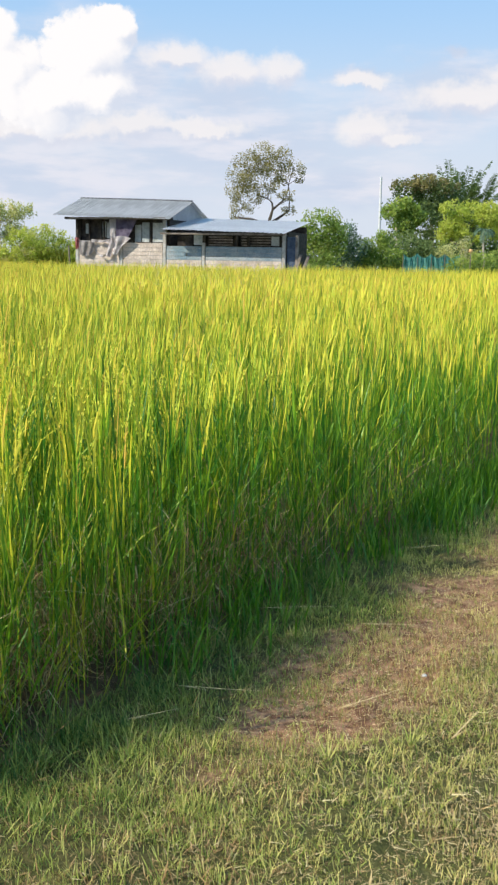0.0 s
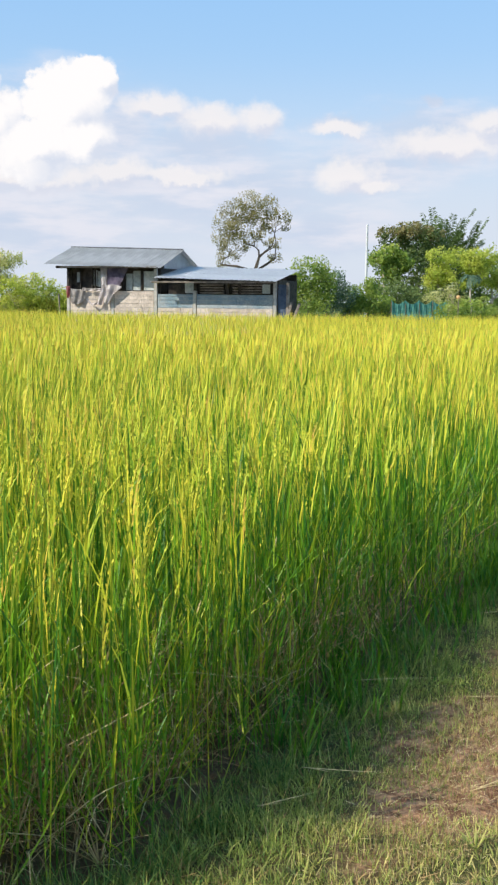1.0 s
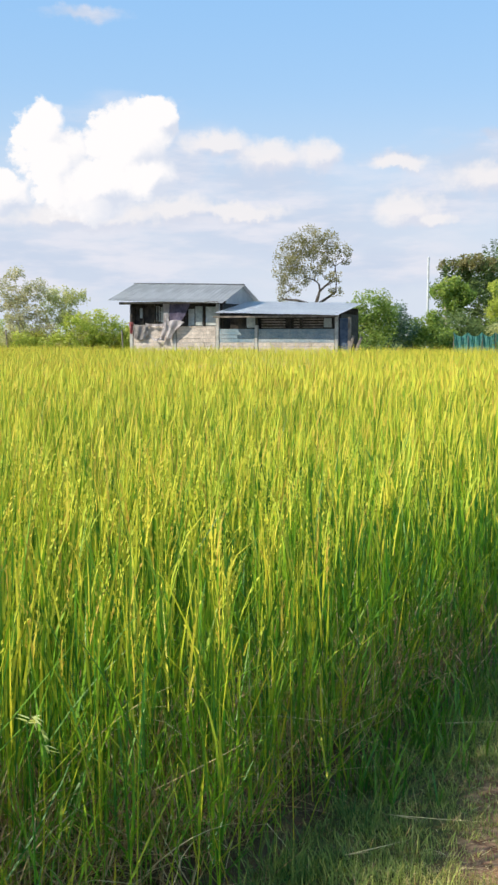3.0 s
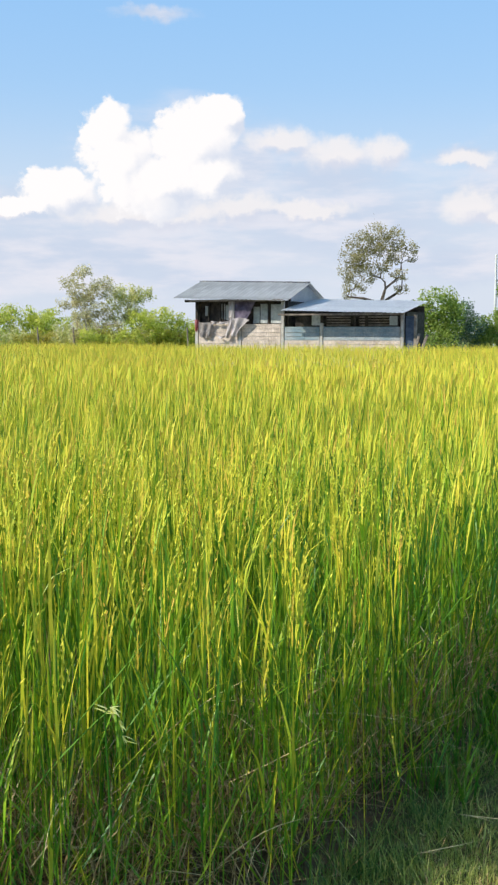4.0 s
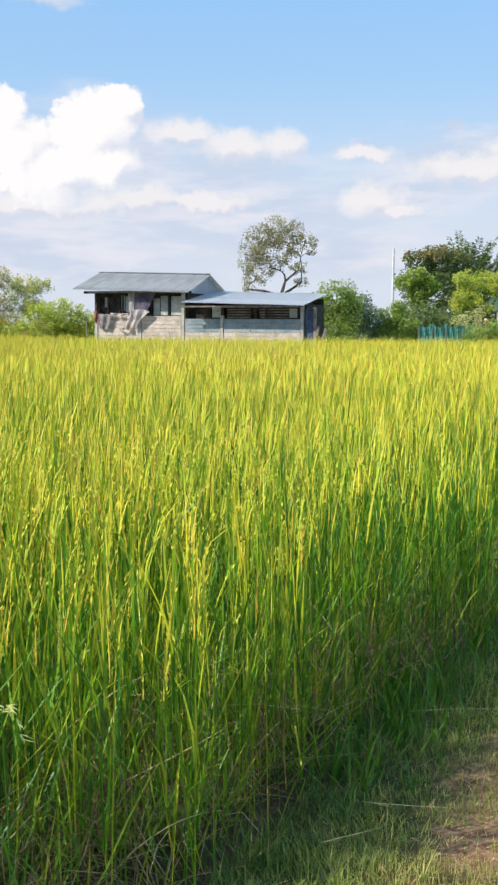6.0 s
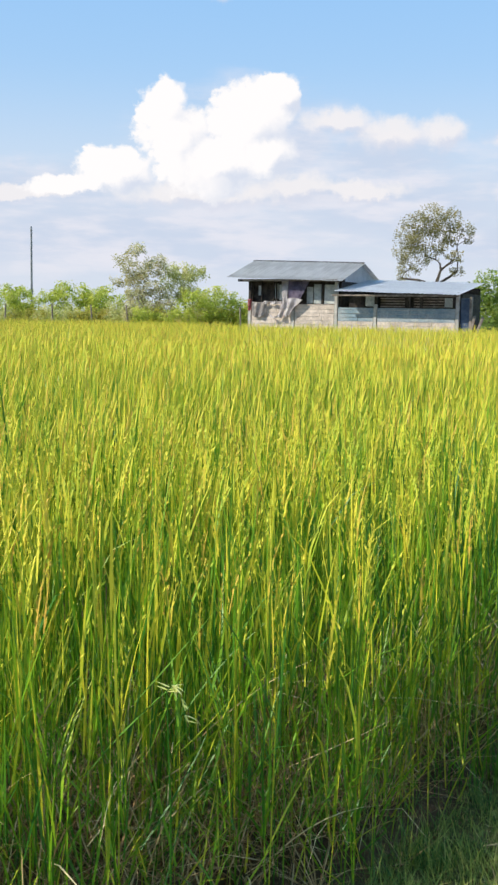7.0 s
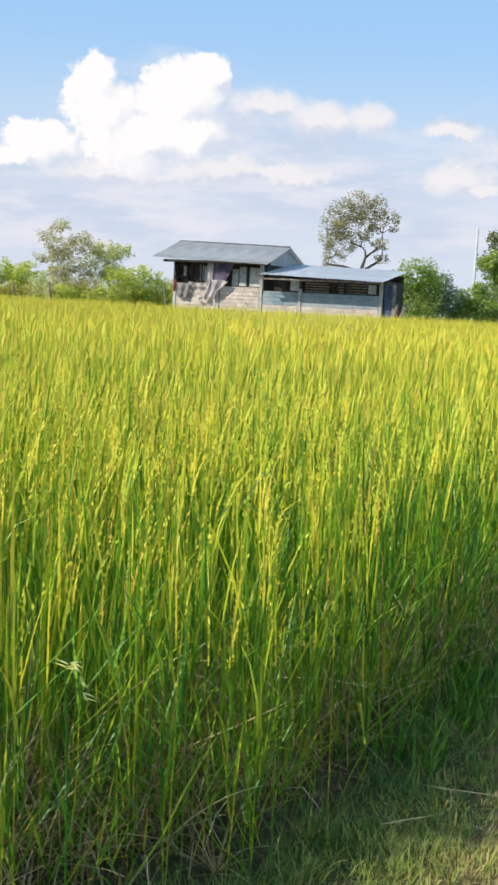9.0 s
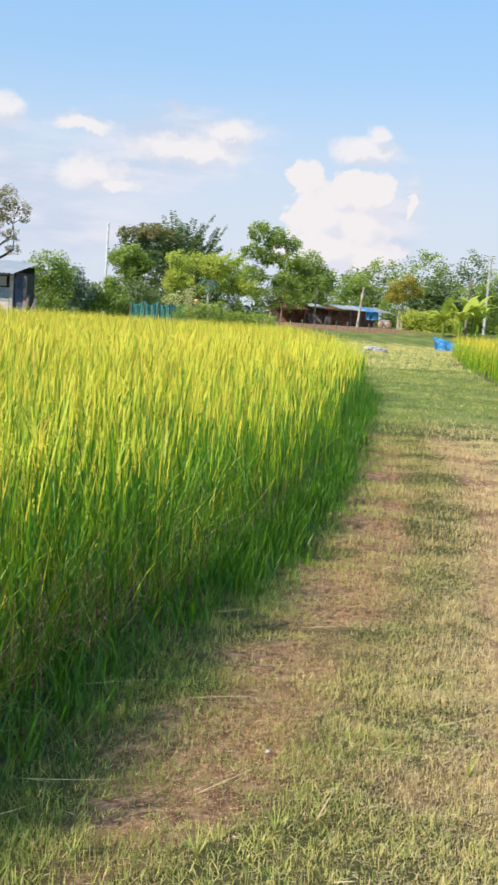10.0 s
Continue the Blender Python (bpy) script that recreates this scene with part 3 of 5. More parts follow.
def build_rice():
    heap = Heap()
    from_eye = lambda x, y: np.hypot(x - 0.3, y - 0.2)  # noqa: E731
    band = lambda a, b: (lambda x, y: (from_eye(x, y) >= a) & (from_eye(x, y) < b))  # noqa: E731
    rice(heap, FIELD, (-2.6, 3.2), (1.5, 7.0), 215, 6, 3, 0.84, band(0, 5.2), bias=0.02, heads=2, grains=True, foot=0.16)
    rice(heap, FIELD, (-5.5, 6.0), (4.0, 12.0), 160, 4, 2, 1.02, band(5.2, 11.5), bias=0.03, heads=2, short=0.9)
    rice(heap, FIELD, (-10.0, 11.5), (9.0, 23.0), 118, 2, 2, 1.6, band(11.5, 22), bias=0.05, short=0.75, heads=2)
    rice(heap, FIELD, (-24.0, 15.0), (18.0, 56.0), 60, 1, 1, 2.8, band(22, 90), stem=False, bias=0.06, short=0.60, heads=2)
    # thin cover of the parts that are only seen from elsewhere
    rice(heap, FIELD, (-5.5, -2.6), (1.5, 7.0), 130, 6, 2, 1.6, lambda x, y: from_eye(x, y) >= 5.2 - 2.0 * (x < -2.6))
    rice(heap, FIELD, (-9.0, -1.0), (-0.6, 16.0), 90, 3, 1, 2.2, lambda x, y: (x < -2.6 - 0.30 * np.maximum(y - 6, 0)) & ((x < -5.5) | (y > 7.0)))
    rice(heap, FIELD, (-34.0, -8.0), (-0.6, 50.0), 12, 2, 1, 5.0, lambda x, y: (x < -9.0) & (x < -2.6 - 0.42 * (y - 2)))
    # dead lower leaves, litter and side shoots among the near stems
    for per, reach, up, mat, hue, wide in ((2000, 1.25, 0.30, 2, 0.36, 0.0055), (600, 1.1, 0.45, 2, 0.60, 0.006), (1500, 1.2, 0.60, 0, 0.42, 0.0075)):
        x, y = scatter(FIELD, (-2.2, 3.2), (1.6, 7.0), per)
        rim = edge_distance(x, y, EDGE)
        k = (rim > np.where(y < 5.0, 0.10, 0.32) * (mat == 2)) & (rim < reach * rs.uniform(0.2, 1, len(x)) * np.clip((6.0 - y) / 2.5, 0.35, 1))
        x, y = x[k], y[k]
        n = len(x)
        strips(heap, x, y, land(x, y) + up * rs.rand(n) ** 1.4, rs.uniform(0.12, 0.40, n), rs.uniform(0.2, 1.5 if mat else 0.8, n), rs.uniform(-0.6, 1.6 if mat else 0.9, n), wide * rs.uniform(0.5, 1.2, n), np.full(n, hue), mat, 3, 0.26, 0.15)
    # a lush skirt of grass along the foot of the crop
    t = rs.rand(1500)
    i = rs.randint(5, len(EDGE) - 2, 1500)
    e = np.array(EDGE)
    x, y = e[i, 0] + t * (e[i + 1, 0] - e[i, 0]), e[i, 1] + t * (e[i + 1, 1] - e[i, 1])
    off = rs.normal(0.05, 0.11, 1500)
    x, y = x + 0.88 * off, y - 0.46 * off
    strips(heap, x, y, land(x, y), rs.uniform(0.07, 0.26, 1500) * np.clip(1.1 - off * 1.6, 0.3, 1.3), np.abs(rs.normal(0.2, 0.15, 1500)), rs.uniform(0, 0.9, 1500), rs.uniform(0.005, 0.009, 1500) * (1 + y / 14), np.full(1500, 0.16), 0, 3, 0.14, 0.12)
    # rank grass that leans out over the track's margin further on
    m = 4200
    t, i = rs.rand(m), rs.randint(7, len(EDGE) - 2, m)
    x, y = e[i, 0] + t * (e[i + 1, 0] - e[i, 0]), e[i, 1] + t * (e[i + 1, 1] - e[i, 1])
    off = np.abs(rs.normal(0, 0.15, m))
    x, y = x + 0.90 * off, y - 0.44 * off
    strips(heap, x, y, land(x, y), rs.uniform(0.10, 0.28, m) * np.clip(1.15 - off * 1.8, 0.3, 1.1), np.abs(rs.normal(0.15, 0.14, m)), rs.uniform(0, 0.8, m), rs.uniform(0.005, 0.009, m) * (1 + y / 12), np.full(m, 0.20), 0, 2, 0.14, 0.14)
    # lodged stalks that arch outwards over the edge, each with a nodding ear
    e = np.array(EDGE)
    for m, lo, hi, hue, mat in ((70, 4, 9, 0.5, 0), (40, 3, 8, 0.5, 2)):
        t, i = rs.rand(m), rs.randint(lo - 1, hi, m)
        x, y = e[i, 0] + t * (e[i + 1, 0] - e[i, 0]), e[i, 1] + t * (e[i + 1, 1] - e[i, 1])
        x, y = x - rs.uniform(0, 0.35, m) * 0.88, y + rs.uniform(0, 0.35, m) * 0.46
        strips(heap, x, y, land(x, y) + rs.uniform(0.1, 0.45, m), rs.uniform(0.22, 0.46, m), rs.uniform(0.25, 0.8, m), rs.uniform(0.3, 1.4, m), rs.uniform(0.005, 0.009, m), np.full(m, hue), mat, 6, 0.15, 0.3, heading=rs.normal(1.9, 0.9, m))
    ob = heap.build("rice_crop", [RICE_LEAF, RICE_EAR, DRY_STRAW])
    tagged(ob, "dense waist-high green rice turning yellow at the tips", "rice crop", kind="stuff")

    heap = Heap()
    rice(heap, FIELD_RIGHT, (9.0, 38.0), (12.0, 50.0), 42, 3, 1, 3.6, lambda x, y: edge_distance(x, y, FIELD_RIGHT[:5]) < 4, bias=0.34)
    rice(heap, FIELD_RIGHT, (9.0, 38.0), (12.0, 50.0), 14, 2, 1, 4.0, lambda x, y: edge_distance(x, y, FIELD_RIGHT[:5]) >= 4, stem=False)
    ob = heap.build("rice_crop", [RICE_LEAF, RICE_EAR, DRY_STRAW])
    tagged(ob, "second plot of yellow-green rice across the grassy track", "rice crop", kind="stuff")


build_rice()


# ---------------------------------------------------------------- lawn
def build_lawn():
    heap = Heap()

    def thinning(x, y, xs, ys):
        """1 inside a patch, falling off towards its outer and rear margins."""
        rear = np.clip((y - ys[0]) / 0.35, 0, 1) if ys[0] == 2.0 else 1.0
        return np.clip((xs[1] - x) / 0.9, 0, 1) * rear

    def tufts(xs, ys, per, blades, fat, tall, segs, reach, spread, dead=0.0):
        """Small tufts, each a spray of blades from one root."""
        n = int((xs[1] - xs[0]) * (ys[1] - ys[0]) * per)
        x, y = rs.uniform(*xs, n), rs.uniform(*ys, n)
        d = edge_distance(x, y, EDGE)
        rows = smooth_noise(0.46 * x + 0.89 * y, 0.25 * (0.89 * x - 0.46 * y), 0.17, 8)
        patch = np.clip(0.75 * smooth_noise(x, y, 0.30, 41) + 0.35 * smooth_noise(x, y, 0.11, 42) + 0.45 * (rows - 0.45), 0, 1)
        dry = dryness(x, y)
        k = (rs.rand(n) < thinning(x, y, xs, ys)) & ~inside(FIELD, x, y) & (d < reach) & ~inside(FIELD_RIGHT, x, y) & (rs.rand(n) < (0.25 + 1.1 * patch) * (1.0 - 0.72 * dry))
        x, y, d, patch, dry = (np.repeat(q[k], blades) for q in (x, y, d, patch, dry))
        n = len(x)
        x, y = x + rs.normal(0, spread, n), y + rs.normal(0, spread, n)
        # darker hue beside the crop: its cast shade painted into the blades
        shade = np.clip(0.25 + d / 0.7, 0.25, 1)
        long = tall * rs.uniform(0.5, 1.4, n) * (1 + 2.0 * np.exp(-d / 0.25)) * (0.5 + 1.0 * patch) * (1 - 0.4 * dry)
        tint = np.repeat(rs.normal(0, 0.13, n // blades + 1), blades)[:n]
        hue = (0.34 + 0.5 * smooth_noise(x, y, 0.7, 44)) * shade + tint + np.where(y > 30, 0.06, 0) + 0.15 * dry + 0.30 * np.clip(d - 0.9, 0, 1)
        lean, curl, wide = np.abs(rs.normal(0.55, 0.35, n)), rs.uniform(-0.2, 0.8, n), fat * rs.uniform(0.0025, 0.005, n)
        old = np.repeat(rs.rand(n // blades + 1), blades)[:n] < dead * np.clip(2.2 * smooth_noise(x, y, 0.28, 48) - 0.4, 0, 1)
        for mat, k in ((0, ~old), (1, old)):
            if k.any():
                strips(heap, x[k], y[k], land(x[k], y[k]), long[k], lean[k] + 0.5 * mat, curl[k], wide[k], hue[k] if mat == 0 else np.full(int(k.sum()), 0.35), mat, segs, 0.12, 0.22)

    def clippings(xs, ys, per, fat, length, reach):
        """Dry mown straw lying across the track."""
        n = int((xs[1] - xs[0]) * (ys[1] - ys[0]) * per)
        x, y = rs.uniform(*xs, n), rs.uniform(*ys, n)
        d, dry = edge_distance(x, y, EDGE), dryness(x, y)
        k = (rs.rand(n) < thinning(x, y, xs, ys)) & ~inside(FIELD, x, y) & (d < reach) & ~inside(FIELD_RIGHT, x, y) & (rs.rand(n) < (0.15 + 0.9 * dry + (0.3 + 0.6 * mown_rows(x, y)) * np.clip(1.5 * (d - 0.6), 0, 1)) * np.clip((d - 0.3) / 0.4, 0.12, 1) * np.clip((17 - y) / 3, 0.25, 1))
        x, y = x[k], y[k]
        n = len(x)
        heading = np.where(rs.rand(n) < 0.5, rs.normal(1.9, 0.5, n), rs.uniform(0, 6.28, n))
        strips(heap, x, y, land(x, y) + rs.uniform(0.002, 0.02, n), length * rs.uniform(0.4, 1.6, n), rs.normal(1.42, 0.16, n), rs.uniform(-0.25, 0.25, n), fat * rs.uniform(0.002, 0.004, n), 0.46 + 0.4 * np.clip(edge_distance(x, y, EDGE) - 0.8, 0, 1), 1, 1, 0.30, 0.0, heading=heading, waist=0.8)

    def stubble(xs, ys, per, fat, tall, segs, reach):
        """Upright cut stems, green or straw-coloured."""
        n = int((xs[1] - xs[0]) * (ys[1] - ys[0]) * per)
        x, y = rs.uniform(*xs, n), rs.uniform(*ys, n)
        d, dry = edge_distance(x, y, EDGE), dryness(x, y)
        row = mown_rows(x, y)
        patch = 0.40 * smooth_noise(x, y, 0.22, 45) + 0.25 * smooth_noise(x, y, 0.07, 46) + 0.35 * row
        k = (rs.rand(n) < thinning(x, y, xs, ys)) & ~inside(FIELD, x, y) & (d < reach) & ~inside(FIELD_RIGHT, x, y) & (rs.rand(n) < np.clip(1.9 * patch - 0.25, 0.1, 1))
        x, y, d, dry, patch, row = x[k], y[k], d[k], dry[k], patch[k], row[k]
        n = len(x)
        lush = np.clip((y - 13.5) / 3, 0, 1)
        straw = rs.rand(n) < (0.22 + 0.55 * dry + (0.25 + 0.5 * row) * np.clip(1.6 * (d - 0.7), 0, 1)) * np.clip((d - 0.35) / 0.4, 0.05, 1) * (1 - 0.93 * lush)
        for mat, k in ((0, ~straw), (1, straw)):
            m = int(k.sum())
            # greens darken towards the crop's foot, its shade put into their hue
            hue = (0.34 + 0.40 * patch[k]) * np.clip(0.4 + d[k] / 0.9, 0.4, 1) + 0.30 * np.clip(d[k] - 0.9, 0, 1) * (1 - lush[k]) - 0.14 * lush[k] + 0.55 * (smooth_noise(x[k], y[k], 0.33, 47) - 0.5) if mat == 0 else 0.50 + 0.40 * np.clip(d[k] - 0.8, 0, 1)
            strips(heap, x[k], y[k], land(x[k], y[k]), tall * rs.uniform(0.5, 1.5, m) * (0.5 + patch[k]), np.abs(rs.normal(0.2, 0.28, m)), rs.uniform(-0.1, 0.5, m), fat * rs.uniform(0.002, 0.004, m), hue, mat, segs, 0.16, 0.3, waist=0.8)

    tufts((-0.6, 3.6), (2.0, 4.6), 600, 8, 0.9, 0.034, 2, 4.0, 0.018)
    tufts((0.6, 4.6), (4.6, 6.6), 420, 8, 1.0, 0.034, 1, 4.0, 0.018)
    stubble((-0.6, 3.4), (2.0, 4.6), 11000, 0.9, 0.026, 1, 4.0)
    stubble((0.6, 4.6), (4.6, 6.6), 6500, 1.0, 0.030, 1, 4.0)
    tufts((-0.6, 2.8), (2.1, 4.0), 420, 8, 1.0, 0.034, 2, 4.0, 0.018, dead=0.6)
    stubble((1.0, 9.0), (6.6, 13.0), 2600, 1.7, 0.040, 1, 5.0)
    stubble((2.5, 18.0), (13.0, 32.0), 430, 3.8, 0.05, 1, 9.0)
    # the rest of the meadow, round and behind the near corner
    stubble((-7.0, 9.0), (-6.0, 2.8), 900, 2.2, 0.032, 1, 20.0)
    stubble((2.4, 9.0), (2.8, 6.6), 700, 2.2, 0.032, 1, 20.0)
    clippings((-7.0, 9.0), (-6.0, 2.8), 300, 2.2, 0.05, 20.0)
    clippings((2.4, 9.0), (2.8, 6.6), 300, 2.2, 0.05, 20.0)
    tufts((8.0, 34.0), (32.0, 66.0), 26, 4, 8.0, 0.09, 1, 40.0, 0.10)
    clippings((-0.6, 4.2), (2.0, 5.0), 9000, 0.9, 0.026, 4.0)
    clippings((0.6, 4.6), (5.0, 6.6), 5000, 1.1, 0.03, 4.0)
    clippings((1.0, 9.0), (6.6, 13.0), 1500, 1.6, 0.05, 5.0)
    clippings((2.5, 18.0), (13.0, 32.0), 90, 3.6, 0.12, 9.0)
    ob = heap.build("mown_grass", [LAWN_BLADE, DRY_STRAW])
    tagged(ob, "short mown grass mixed with dry brown clippings", "grass", kind="stuff")


build_lawn()


# ---------------------------------------------------------------- farm house
def corrugated(width, length, pitch_y, drop, wave=0.20, depth=0.011, step=0.04):
    """One roofing sheet: ribs run down the slope; it starts at the origin's lower edge and rises by drop over pitch_y."""
    bm = bmesh.new()
    n = max(4, int(width / step))
    rows = []
    for j in range(3):
        v = j / 2
        rows.append([bm.verts.new((width * i / n, pitch_y * v, drop * v + depth * math.sin(2 * math.pi * width * i / n / wave))) for i in range(n + 1)])
    for a, b in zip(rows, rows[1:]):
        for i in range(n):
            bm.faces.new((a[i], a[i + 1], b[i + 1], b[i]))
    bmesh.ops.solidify(bm, geom=bm.faces[:], thickness=0.006)
    return bm


def cloth(width, height, folds, depth, rng, ragged=0.05):
    """A hanging cloth with folds and a ragged lower hem; its top edge lies on the x axis."""
    bm = bmesh.new()
    nx, nz = 16, 8
    ph = rng.uniform(0, 6)
    hem = [ragged * (1.6 * noise.noise(Vector((i * 0.35, ph, 3))) + rng.uniform(-0.15, 0.15)) for i in range(nx + 1)]
    rows = []
    for j in range(nz + 1):
        v = j / nz
        rows.append([bm.verts.new((width * i / nx, depth * (0.3 + v) * (math.sin(folds * 2 * math.pi * i / nx * (1 + 0.25 * math.sin(i * 0.7 + ph)) + ph + 1.2 * v) + 1.5 * noise.noise(Vector((i * 0.22 + ph, v * 2.2, ph)))), -v * (height + hem[i]) - 0.06 * height * math.sin(math.pi * i / nx) * (1 - v))) for i in range(nx + 1)])
    for a, b in zip(rows, rows[1:]):
        for i in range(nx):
            bm.faces.new((a[i], a[i + 1], b[i + 1], b[i]))
    bmesh.ops.solidify(bm, geom=bm.faces[:], thickness=0.01)
    return bm


def boxes(name, dims, mat, parent, label="", bevel=0.008, jitter=0.006):
    return part(name, box(bmesh.new(), *dims, bevel, jitter), mat, parent, label)


def build_house():
    random.seed(11)
    h = thing("farm_house", "weathered farm house with tin roofs and a whitewashed block wall", "house", at=(-6.95, 50.2, 0), turn=-16.1)
    # low block wall with posts
    posts = [0.0, 2.15, 4.22, 6.05, 9.70]
    for a, b in zip(posts, posts[1:]):
        top = 1.92 if b < 5 else 1.80
        z, k = 0.0, 0
        wall = part("wall", box(bmesh.new(), a + 0.09, b - 0.09, 0.02, 0.14, -0.1, top - 0.02), CONCRETE, h)
        while z < top - 0.05:
            hgt = min(0.17, top - z)
            cut = a + 0.09
            while cut < b - 0.12:
                to = min(cut + random.uniform(0.9, 1.6), b - 0.09)
                if b - 0.09 - to < 0.3:
                    to = b - 0.09
                # upper boards under the lean-to: the eave's bluish shadow is painted in
                m = SHADED_BLOCK if (b > 5 and z > 1.15) else BLOCK
                boxes("wall_board", (cut + 0.006, to - 0.006, random.uniform(-0.018, -0.004), 0.02, z + 0.009, z + hgt - 0.009), m, wall, bevel=0.0, jitter=0.004)
                cut = to
            z += hgt
    for x in posts:
        hi = 3.0 if x < 5 else 2.5
        boxes("post", (x - 0.07, x + 0.07, -0.04, 0.12, -0.1, hi if x in (4.22, 9.70) else 1.95), CONCRETE, h)
    # dark timber walls behind the front
    boxes("back_wall", (0.0, 4.3, 4.9, 5.0, 0, 3.1), DARK_WOOD, h)
    boxes("side_wall", (-0.02, 0.06, 0.2, 4.9, 0, 3.05), DARK_WOOD, h)
    boxes("side_wall", (4.3, 4.38, 0.25, 4.9, 0, 3.05), DARK_WOOD, h)
    boxes("beam", (-0.6, 4.6, -0.06, 0.06, 2.92, 3.04), DARK_WOOD, h)
    boxes("post", (-0.06, 0.06, -0.03, 0.11, 1.95, 3.0), DARK_WOOD, h)
    boxes("wall_plate", (0.08, 2.4, 0.32, 0.38, 1.85, 3.0), DARK_WOOD, h)
    boxes("wall_plate", (2.4, 4.2, 0.32, 0.38, 1.85, 3.0), DARK_WOOD, h)
    for x0, x1, z0, z1, y in ((1.12, 1.30, 2.15, 2.85, 0.28), (1.34, 1.52, 2.1, 2.8, 0.28), (2.72, 3.02, 1.95, 2.70, 0.25), (3.06, 3.40, 1.95, 2.82, 0.25), (3.56, 4.08, 1.95, 2.80, 0.25), (0.30, 0.44, 2.3, 2.75, 0.28)):
        boxes("window_panel", (x0, x1, y, y + 0.04, z0, z1), PALE_PANEL, h, "pale translucent window sheet")
    for x in (0.5, 1.08, 1.22, 2.62, 3.48):
        boxes("stud", (x - 0.03, x + 0.03, 0.2, 0.3, 1.85, 3.0), DARK_WOOD, h)
    # main roof: two slopes of tin sheets, a ridge cap and the gable end
    x0, x1, front, ridge_y, back = -0.95, 4.62, -0.55, 2.55, 5.65
    n = 7
    wd = (x1 - x0) / n
    for i in range(n):
        for side in (0, 1):
            ob = part("roof_sheet", corrugated(wd + 0.05, 3.1, 3.16, 0.92), TIN, h, "grey corrugated tin sheet")
            sag = 0.06 - 0.022 * i + random.uniform(-0.006, 0.006)
            if side == 0:
                ob.matrix_local = pose(x0 + wd * i, front - random.uniform(0, 0.03), 3.04 + sag, 0, 1.58, 0)
            else:
                ob.matrix_local = pose(x0 + wd * (i + 1), back, 3.04 + sag, 0, -1.58, 180)
    cap = bmesh.new()
    tube(cap, [(x0 - 0.03, ridge_y, 4.0), (1.8, ridge_y, 3.95), (x1 + 0.03, ridge_y, 3.88)], [0.035] * 3, 8)
    part("ridge_cap", cap, GREY_METAL, h)
    gable = bmesh.new()
    f = [gable.verts.new(p) for p in ((4.42, -0.3, 2.95), (4.42, 5.4, 2.95), (4.42, 2.55, 3.86))]
    gable.faces.new(f)
    bmesh.ops.solidify(gable, geom=gable.faces[:], thickness=0.04)
    part("gable", gable, BRIGHT_TIN, h, "blue-grey tin gable end")
    boxes("rafter", (-0.2, 4.4, -0.45, -0.38, 2.93, 3.01), GREY_WOOD, h)
    # lean-to: light sheet roof on posts, slatted front
    wd = 5.55 / 7
    for i in range(7):
        ob = part("roof_sheet", corrugated(wd + 0.05, 4.0, 4.9, 0.64), BRIGHT_TIN, h, "pale blue-grey tin sheet")
        ob.matrix_local = pose(4.40 + wd * i, -0.95 - random.uniform(0, 0.04), 2.50 + 0.006 * math.sin(i * 1.7) - 0.019 * i, 0, 1.35, 0)
    boxes("beam", (4.3, 9.95, -0.85, -0.77, 2.28, 2.36), GREY_WOOD, h)
    boxes("back_wall", (4.4, 9.8, 3.8, 3.9, 0, 2.75), DARK_WOOD, h)
    boxes("side_wall", (9.75, 9.83, 0.3, 3.8, 0, 2.45), DARK_WOOD, h)
    for x in (6.05, 7.55, 8.1):
        boxes("post", (x - 0.06, x + 0.06, 0.0, 0.1, 1.75, 2.4), DARK_WOOD, h)
    for a, b in ((6.25, 7.35), (7.75, 9.1)):
        for k in range(5):
            boxes("slat", (a, b, 0.10, 0.13, 1.84 + 0.115 * k, 1.89 + 0.115 * k), GREY_WOOD, h)
    boxes("window_panel", (5.55, 5.98, 0.12, 0.15, 1.85, 2.30), PALE_PANEL, h)
    boxes("window_panel", (9.10, 9.45, 0.12, 0.15, 1.85, 2.25), PALE_PANEL, h)
    boxes("door", (4.72, 5.45, 0.30, 0.34, 0.0, 2.25), DARK_WOOD, h)
    boxes("end_panel", (9.82, 10.2, 0.10, 0.16, 0.0, 2.25), BLUE_PAINT, h, "dark blue boarded end panel")
    boxes("post", (10.2, 10.32, 0.0, 0.16, 0.0, 2.3), GREY_WOOD, h)

    def drape(mat, label, left, right, top, bottom, y=-0.16, depth=0.06, folds=2.5):
        """A bunched cloth: left and right edges as (x at the top, x at the hem), top and bottom edges as (z left, z middle, z right)."""
        bm = bmesh.new()
        nx, nz = 22, 12
        ph = random.uniform(0, 9)
        arc = lambda e, u: e[0] * (1 - u) * (1 - 2 * u) + 4 * e[1] * u * (1 - u) + e[2] * u * (2 * u - 1)  # noqa: E731
        rows = []
        for j in range(nz + 1):
            v = j / nz
            row = []
            for i in range(nx + 1):
                u = i / nx
                x = (left[0] + (left[1] - left[0]) * v) * (1 - u) + (right[0] + (right[1] - right[0]) * v) * u
                z = arc(top, u) * (1 - v) + arc(bottom, u) * v + 0.04 * noise.noise(Vector((u * 7, ph, v * 2))) * v
                dy = depth * (math.sin(folds * 6.28 * u + 2.2 * v + ph) + 1.6 * noise.noise(Vector((u * 4 + ph, v * 3, 2))))
                row.append(bm.verts.new((x + 0.02 * noise.noise(Vector((ph, v * 5, u * 3))), y + dy, z)))
            rows.append(row)
        for p, q in zip(rows, rows[1:]):
            for i in range(nx):
                bm.faces.new((p[i], p[i + 1], q[i + 1], q[i]))
        bmesh.ops.solidify(bm, geom=bm.faces[:], thickness=0.012)
        ob = part("hanging_cloth", bm, mat, None, label)
        ob.data.polygons.foreach_set("use_smooth", np.ones(len(ob.data.polygons), bool))
